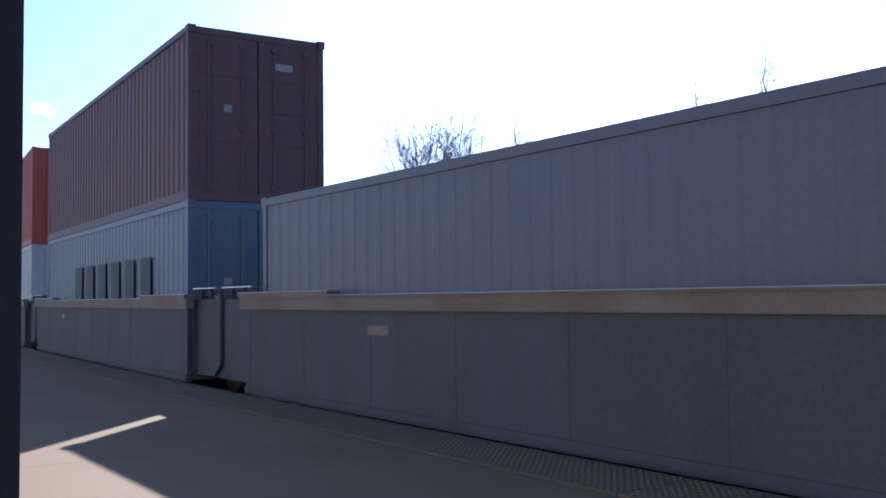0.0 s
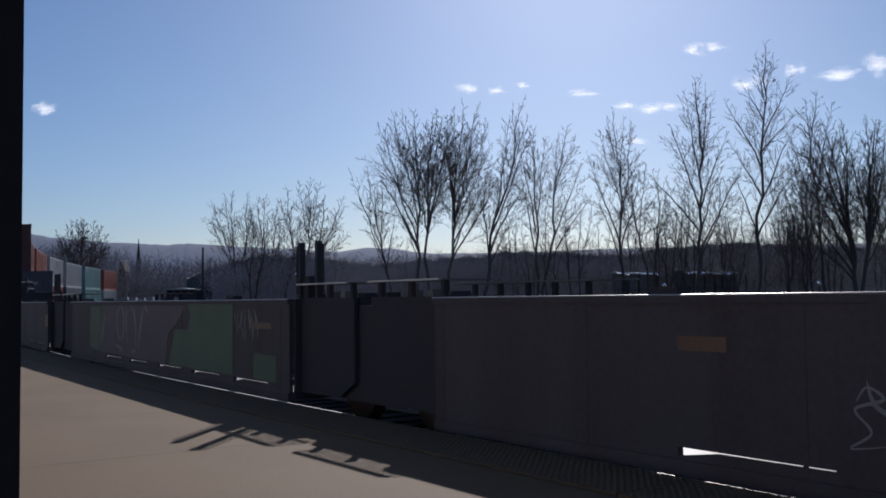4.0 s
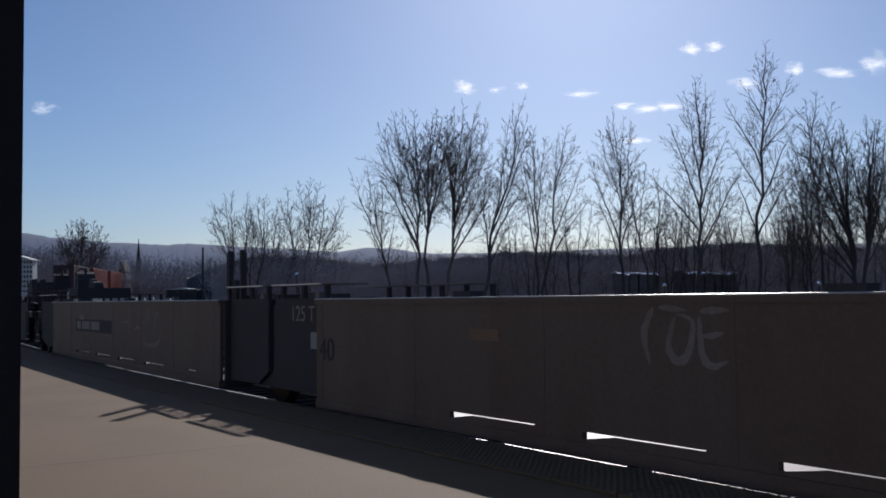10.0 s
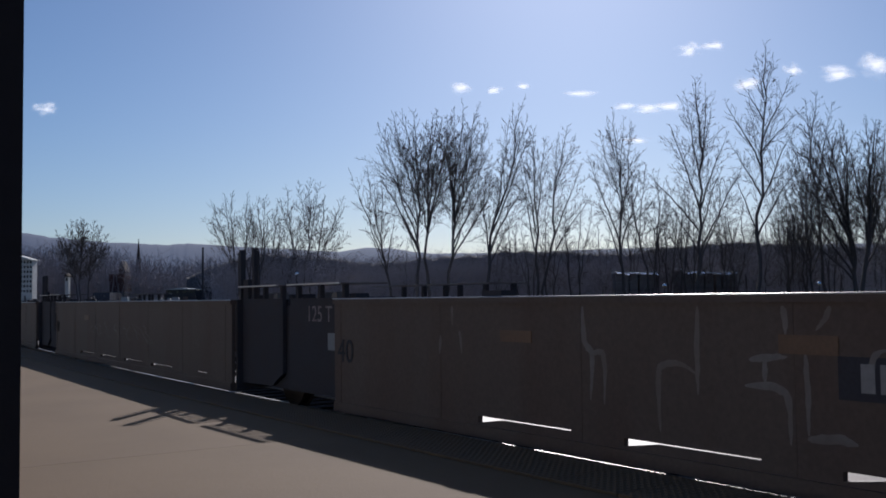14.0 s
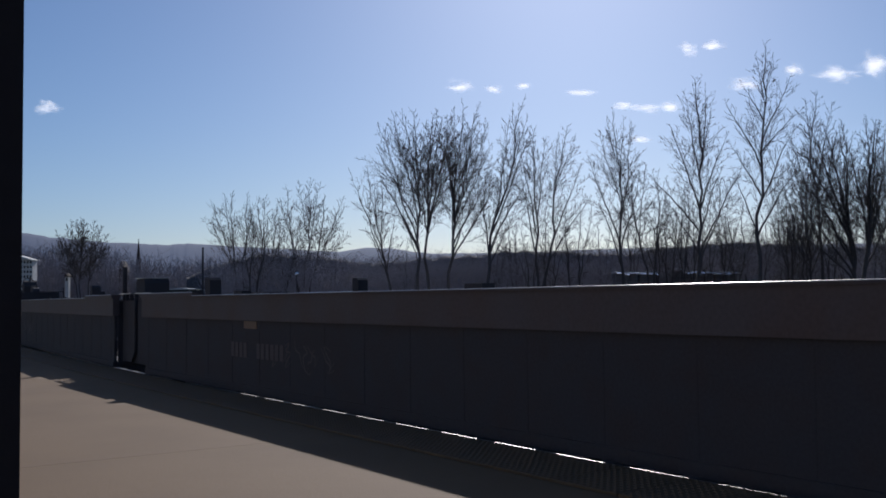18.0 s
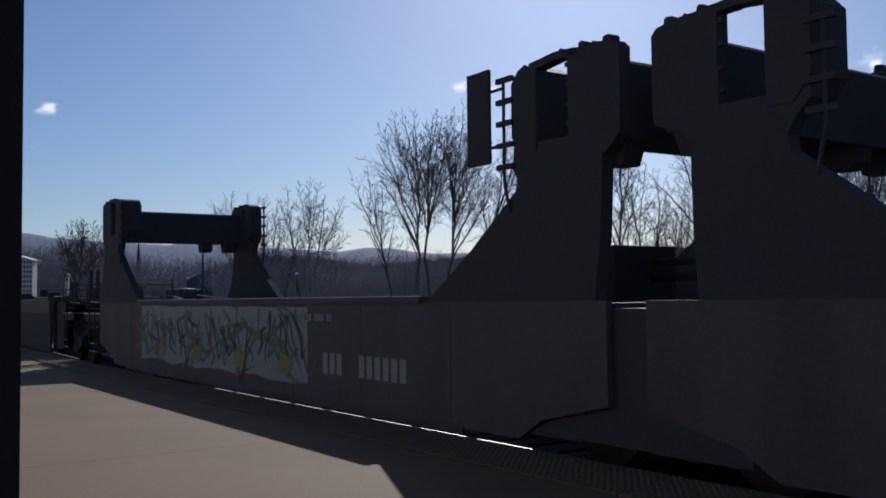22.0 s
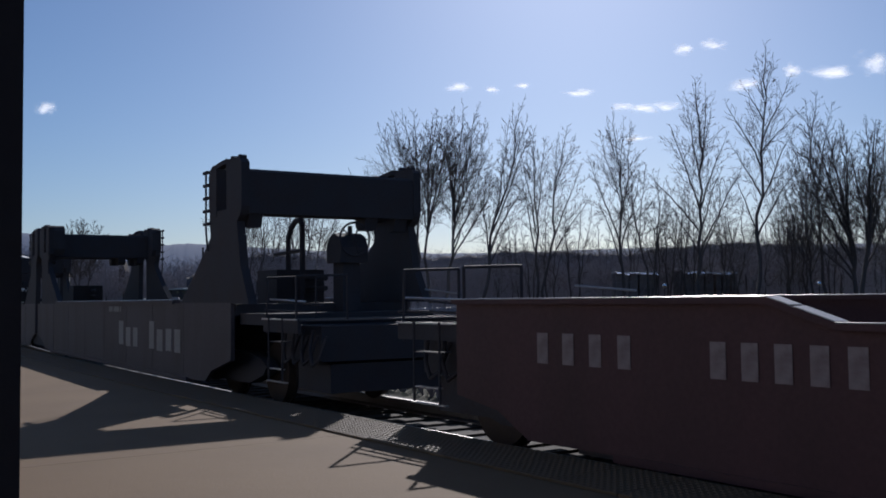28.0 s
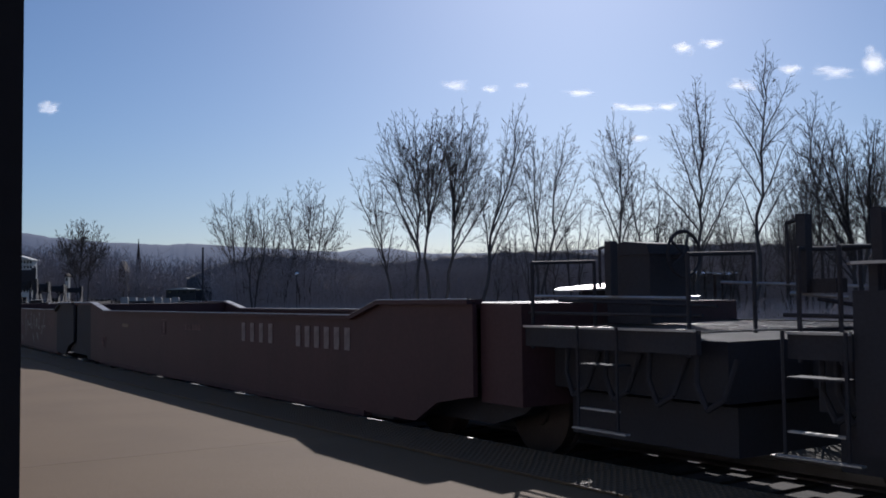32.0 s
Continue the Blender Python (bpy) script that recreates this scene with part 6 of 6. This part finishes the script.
# ---------- town ----------
def house(name, label, px, y_top, y_bot, w_px, dist, wall, roofm, roof_h=.35, depth=8.0, grid=(0, 0), turn=0.0):
    """A house seen between the trees: walls, gabled roof, windows."""
    s = TAN / 784 * dist
    w, hh = w_px * s, (y_bot - y_top) * s
    foot = far_point(px, y_bot, dist)
    ob = tagged(new(name), label, "building")
    ob.location = foot
    d = VIEW.to_3x3() @ Vector((1, 0, 0))
    ob.rotation_euler = (0, 0, math.atan2(d.y, d.x) + turn)
    wall_h = hh * (1 - roof_h)
    bm = bmesh.new()
    box(bm, -w / 2, w / 2, 0, depth, -8, wall_h)
    part("wall", bm, wall, ob)
    bm = bmesh.new()
    if roof_h > .1:
        pts = [(-w * .56, wall_h - .05), (w * .56, wall_h - .05), (0, hh)]
        prism(bm, pts, -.4, depth + .4)
    else:
        box(bm, -w * .53, w * .53, -.4, depth + .3, wall_h, hh)
    part("roof", bm, roofm, ob)
    nx, nz = grid
    for i in range(nx):
        for j in range(nz):
            x0, z0 = -w / 2 + w * (i + .25) / nx, wall_h * (j + .25) / nz
            bm = bmesh.new()
            box(bm, x0, x0 + w * .5 / nx, -.06, .02, z0, z0 + wall_h * .5 / nz)
            part("window", bm, M_GLASSD, ob)
    return ob


house("white_building", "white multi-storey building with a grid of windows", 32, 452, 520, 50, 130, M_HOUSE, M_HOUSE, .12, 1.5, (9, 7))
house("house", "small house with a red-brown roof", 216, 462, 500, 12, 170, M_WALL, M_ROOF, .5, 2, (0, 0))
house("house", "pale gabled house below the trees", 118, 484, 500, 6, 150, M_HOUSE, M_ROOF, .35, .8, (1, 1))
house("low_shed", "low shed with a pale roof edge beside the yard", 320, 510, 522, 52, 140, M_GREY, M_HOUSE, .18, 6, (4, 1))
for k in range(7):
    px = 221 + 15 * k
    p = far_point(px, 530, 90)
    bm = bmesh.new()
    hh = far_point(px, 526 + (k % 3), 90).z - GROUND_Z
    prism(bm, [(-.36, 0), (.36, 0), (.33, hh * .9), (.28, hh), (-.28, hh), (-.33, hh * .9)], -.2, .2)
    ob = single("concrete_block", bm, M_BOXGREY, "pale concrete block standing in a row beyond the track", "concrete block", "row of concrete blocks")
    ob.location = (p.x, p.y, GROUND_Z)
    d = VIEW.to_3x3() @ Vector((1, 0, 0))
    ob.rotation_euler = (0, 0, math.atan2(d.y, d.x))
church = tagged(new("church"), "dark church tower with a slender pointed spire", "church")
foot = far_point(245, 500, 200)
church.location = foot
fall = foot.z - GROUND_Z
s = TAN / 784 * 200
bm = bmesh.new()
box(bm, -3.2 * s, 3.2 * s, -3.2 * s, 3.2 * s, -fall, 42 * s)
part("tower", bm, M_WALL, church)
bm = bmesh.new()
tube(bm, (0, 0, 42 * s), (0, 0, 77 * s), 3.4 * s, 8, .05)
part("spire", bm, M_ROOF, church)
bm = bmesh.new()
prism(bm, [(-16 * s, -fall), (-16 * s, 12 * s), (-9 * s, 22 * s), (-3 * s, 12 * s), (-3 * s, -fall)], -6 * s, 22 * s)
part("nave", bm, M_ROOF, church)

for px, y0, w, dist, lab in ((359, 439, .08, 75, "dark wooden utility pole behind the train"), (372, 458, .05, 110, "thin dark pole in the distance"), (448, 392, .045, 100, "lamp post with a small head among the trees")):
    pole = tagged(new("utility_pole"), lab, "pole")
    foot = far_point(px, 525, dist)
    foot.z = GROUND_Z
    pole.location = foot
    hh = far_point(px, y0, dist).z - foot.z
    bm = bmesh.new()
    tube(bm, (0, 0, -.3), (0, 0, hh), w * 1.15, 8, w * .9)
    part("shaft", bm, M_BLACK, pole)
    bm = bmesh.new()
    box(bm, -w * 1.05, w * 1.05, -w * 1.05, w * 1.05, hh - .02, hh + .03)
    part("cap", bm, M_BLACK, pole)

# pale flat roofs of parked trailers seen through the trees
for k, (px, wd, dy) in enumerate(((1096, 5, 0), (1109, 4, 1), (1122, 7, 0), (1139, 6, 1), (1155, 8, 0), (1206, 3, -6), (1222, 6, 0), (1238, 8, -1), (1257, 6, 0), (1273, 4, 1), (1286, 6, 0), (1301, 4, -1))):
    dist = 81
    s = TAN / 784 * dist
    foot = far_point(px, 500, dist)
    tr = tagged(new("parked_trailer"), "white box trailer parked beyond the thicket", "trailer", "parked trailers")
    tr.location = (foot.x, foot.y, GROUND_Z)
    d = VIEW.to_3x3() @ Vector((1, 0, 0))
    tr.rotation_euler = (0, 0, math.atan2(d.y, d.x))
    zt = far_point(px, 482 + dy, dist).z - GROUND_Z
    ht = .14 + .08 * (k % 3 == 1)
    # mirror added to the front, tilted to throw back the bright sky
    bm = bmesh.new()
    va = [bm.verts.new((x, yy, zz)) for x in (-wd * s, wd * s) for yy, zz in ((-2.6 * ht, zt - ht), (.0, zt), (.6, zt), (.6, zt - ht))]
    for f in ((0, 1, 2, 3), (7, 6, 5, 4), (0, 4, 5, 1), (1, 5, 6, 2), (2, 6, 7, 3), (3, 7, 4, 0)):
        bm.faces.new([va[i] for i in f])
    part("front_panel", bm, M_CHROME, tr, "polished panel added to mirror the bright sky")
    bm = bmesh.new()
    prism(bm, [(-(wd + .5) * s, zt), ((wd + .5) * s, zt), (wd * s, zt + .06), (-wd * s, zt + .06)], .6, 2.5)
    part("roof", bm, M_LEDGE, tr)
    bm = bmesh.new()
    box(bm, -wd * s, wd * s, .1, 2.3, 1.0, zt - ht)
    part("curtain_side", bm, M_TARP, tr, "dull grey-brown curtain side")
    for x in (-wd * .6 * s, wd * .6 * s):
        bm = bmesh.new()
        tube(bm, (x, .3, .5), (x, .6, .5), .5, 12)
        part("wheel", bm, M_BLACK, tr)

# small polished balls on posts, added for sun glints of unknown source
for px, py, dist in ((1450, 502, 60), (525, 485, 70), (1176, 506, 58)):
    top = far_point(px, py, dist)
    sg = tagged(new("signal_lamp"), "small polished ball on a thin post, added for a glint", "signal", "signal heads")
    sg.location = (top.x, top.y, GROUND_Z)
    hh = top.z - GROUND_Z
    bm = bmesh.new()
    tube(bm, (0, 0, -.1), (0, 0, hh - .1), .025, 6)
    part("post", bm, M_BLACK, sg)
    bm = bmesh.new()
    bmesh.ops.create_uvsphere(bm, u_segments=16, v_segments=10, radius=.13, matrix=Matrix.Translation((0, 0, hh)))
    part("hood", bm, M_CHROME, sg, "rounded polished ball")

# a pale roof added beyond the weeds, for a bright glare of unknown source
shed = tagged(new("low_shed"), "low box with a pale roof added for a bright glare", "shed")
sp = far_point(815, 540, 64)
shed.location = (sp.x, sp.y, GROUND_Z)
shed.rotation_euler = (0, 0, math.atan2((VIEW.to_3x3() @ Vector((1, 0, 0))).y, (VIEW.to_3x3() @ Vector((1, 0, 0))).x))
bm = bmesh.new()
box(bm, -5.4, 2.8, 0, 4, -.1, 1.12)
part("wall", bm, M_BLACK, shed)
bm = bmesh.new()
prism(bm, [(-5.6, 1.12), (2.9, 1.18), (2.9, 1.24), (-5.6, 1.18)], -.2, 4.4)
part("roof", bm, M_HOUSE, shed)

# ---------- clouds ----------
CLOUD = bpy.data.materials.new("cloud_vapour")
CLOUD.use_nodes = True
t = CLOUD.node_tree
t.nodes.clear()
co = t.nodes.new("ShaderNodeTexCoord")
ln = t.nodes.new("ShaderNodeVectorMath")
ln.operation = "LENGTH"
t.links.new(co.outputs["Object"], ln.inputs[0])
inv = t.nodes.new("ShaderNodeMath")
inv.operation = "SUBTRACT"
inv.inputs[0].default_value = 1.0
t.links.new(ln.outputs["Value"], inv.inputs[1])
nz = t.nodes.new("ShaderNodeTexNoise")
nz.inputs["Scale"].default_value, nz.inputs["Detail"].default_value = 1.5, 3.5
info = t.nodes.new("ShaderNodeObjectInfo")
add = t.nodes.new("ShaderNodeVectorMath")
t.links.new(co.outputs["Object"], add.inputs[0])
t.links.new(info.outputs["Location"], add.inputs[1])
t.links.new(add.outputs[0], nz.inputs[0])
sm = t.nodes.new("ShaderNodeMath")
sm.operation = "MULTIPLY_ADD"
sm.inputs[1].default_value = 1.5
sm.inputs[2].default_value = -.95
t.links.new(nz.outputs[0], sm.inputs[0])
s2 = t.nodes.new("ShaderNodeMath")
t.links.new(inv.outputs[0], s2.inputs[0])
t.links.new(sm.outputs[0], s2.inputs[1])
mr = t.nodes.new("ShaderNodeMapRange")
mr.interpolation_type = 'SMOOTHSTEP'
mr.inputs[1].default_value, mr.inputs[2].default_value, mr.inputs[4].default_value = .02, .95, .72
t.links.new(s2.outputs[0], mr.inputs[0])
tr = t.nodes.new("ShaderNodeBsdfTransparent")
em = t.nodes.new("ShaderNodeBsdfTranslucent")
em.inputs[0].default_value = (.95, .95, .95, 1)
mx = t.nodes.new("ShaderNodeMixShader")
t.links.new(mr.outputs[0], mx.inputs[0])
t.links.new(tr.outputs[0], mx.inputs[1])
t.links.new(em.outputs[0], mx.inputs[2])
ou = t.nodes.new("ShaderNodeOutputMaterial")
t.links.new(mx.outputs[0], ou.inputs[0])
CLOUDS = [(76, 193, 25, 12, 10, -2), (828, 156, 26, 11, -22, -4), (926, 152, 16, 6, -3, 0), (880, 160, 18, 7, -12, -2), (1030, 166, 34, 7, -2, -1), (1107, 187, 24, 7, -8, 2), (1187, 188, 30, 9, -8, 0), (1146, 192, 34, 9, -8, 0), (1126, 251, 30, 6, 4, -6), (1229, 88, 24, 12, -20, -2), (1264, 84, 26, 9, -4, -6), (1324, 148, 36, 13, -10, 4), (1408, 124, 22, 12, -8, 0), (1490, 132, 44, 13, -16, -4), (1556, 115, 34, 22, -8, -6)]
SKY_DIST = 1800.0
clouds = []
for px, py, wx, wy, dx, dy in CLOUDS:
    me = bpy.data.meshes.new("cloud")
    b = bmesh.new()
    g = 6
    vs = [[b.verts.new((-1 + 2 * i / g, -1 + 2 * j / g, .12 * math.cos(i * 1.3) * math.sin(j * 1.7))) for j in range(g + 1)] for i in range(g + 1)]
    for i in range(g):
        for j in range(g):
            b.faces.new((vs[i][j], vs[i + 1][j], vs[i + 1][j + 1], vs[i][j + 1]))
    b.to_mesh(me)
    b.free()
    me.materials.append(CLOUD)
    ob = tagged(new("cloud", me), "small thin white cloud drifting in a blue sky", "cloud", "small clouds", "backdrop")
    k = TAN / 784 * SKY_DIST
    ob.scale = (wx * k * 1.25, wy * k * 1.5, wy * k)
    ob.visible_shadow = False
    clouds.append((ob, px, py, dx, dy))

# ---------- window post, and an unseen bounce wall ---
post = tagged(new("window_post"), "dark window post beside the viewer", "window frame", kind="structure")
side = VIEW.to_3x3() @ Vector((1, 0, 0))
look_d = VIEW.to_3x3() @ Vector((0, 0, -1))
flat = Vector((look_d.x, look_d.y, 0)).normalized()
edge = far_point(35.5, 441, .55)
post.location = (edge.x, edge.y, 0)
post.rotation_euler = (0, 0, math.atan2(side.y, side.x) + radians(26))
bm = bmesh.new()
prism(bm, [(-.16, .3), (0, .3), (0, 3.0), (-.16, 3.0)], -.02, .05)
part("frame", bm, M_FRAME, post)
bm = bmesh.new()
prism(bm, [(.0, .3), (.0012, .3), (.0012, 3.0), (.0, 3.0)], .01, .05)
part("seal", bm, M_LEDGE, post)

# unseen wall added to throw sunlight back onto the train's shaded side
bm = bmesh.new()
box(bm, -60, 60, -17.4, -17.0, GROUND_Z, 7.5)
single("wall_south", bm, M_BOUNCE, "plain white wall added out of view to bounce sunlight", "wall", kind="structure")


def motions():
    for ob, c, lift, half in MOVING:
        rows = []
        for i in range(33):
            m = car_pose(c, float(i), half)
            m.translation.z += lift
            rows.append((float(i), m))
        walk(ob, rows)
    turn = VIEW.to_3x3().to_4x4()
    for ob, px, py, dx, dy in clouds:
        rows = []
        for tm, f in ((0, 0), (16, .5), (32, 1)):
            rows.append((tm, Matrix.Translation(far_point(px + dx * f, py + dy * f, SKY_DIST)) @ turn))
        walk(ob, rows)


motions()
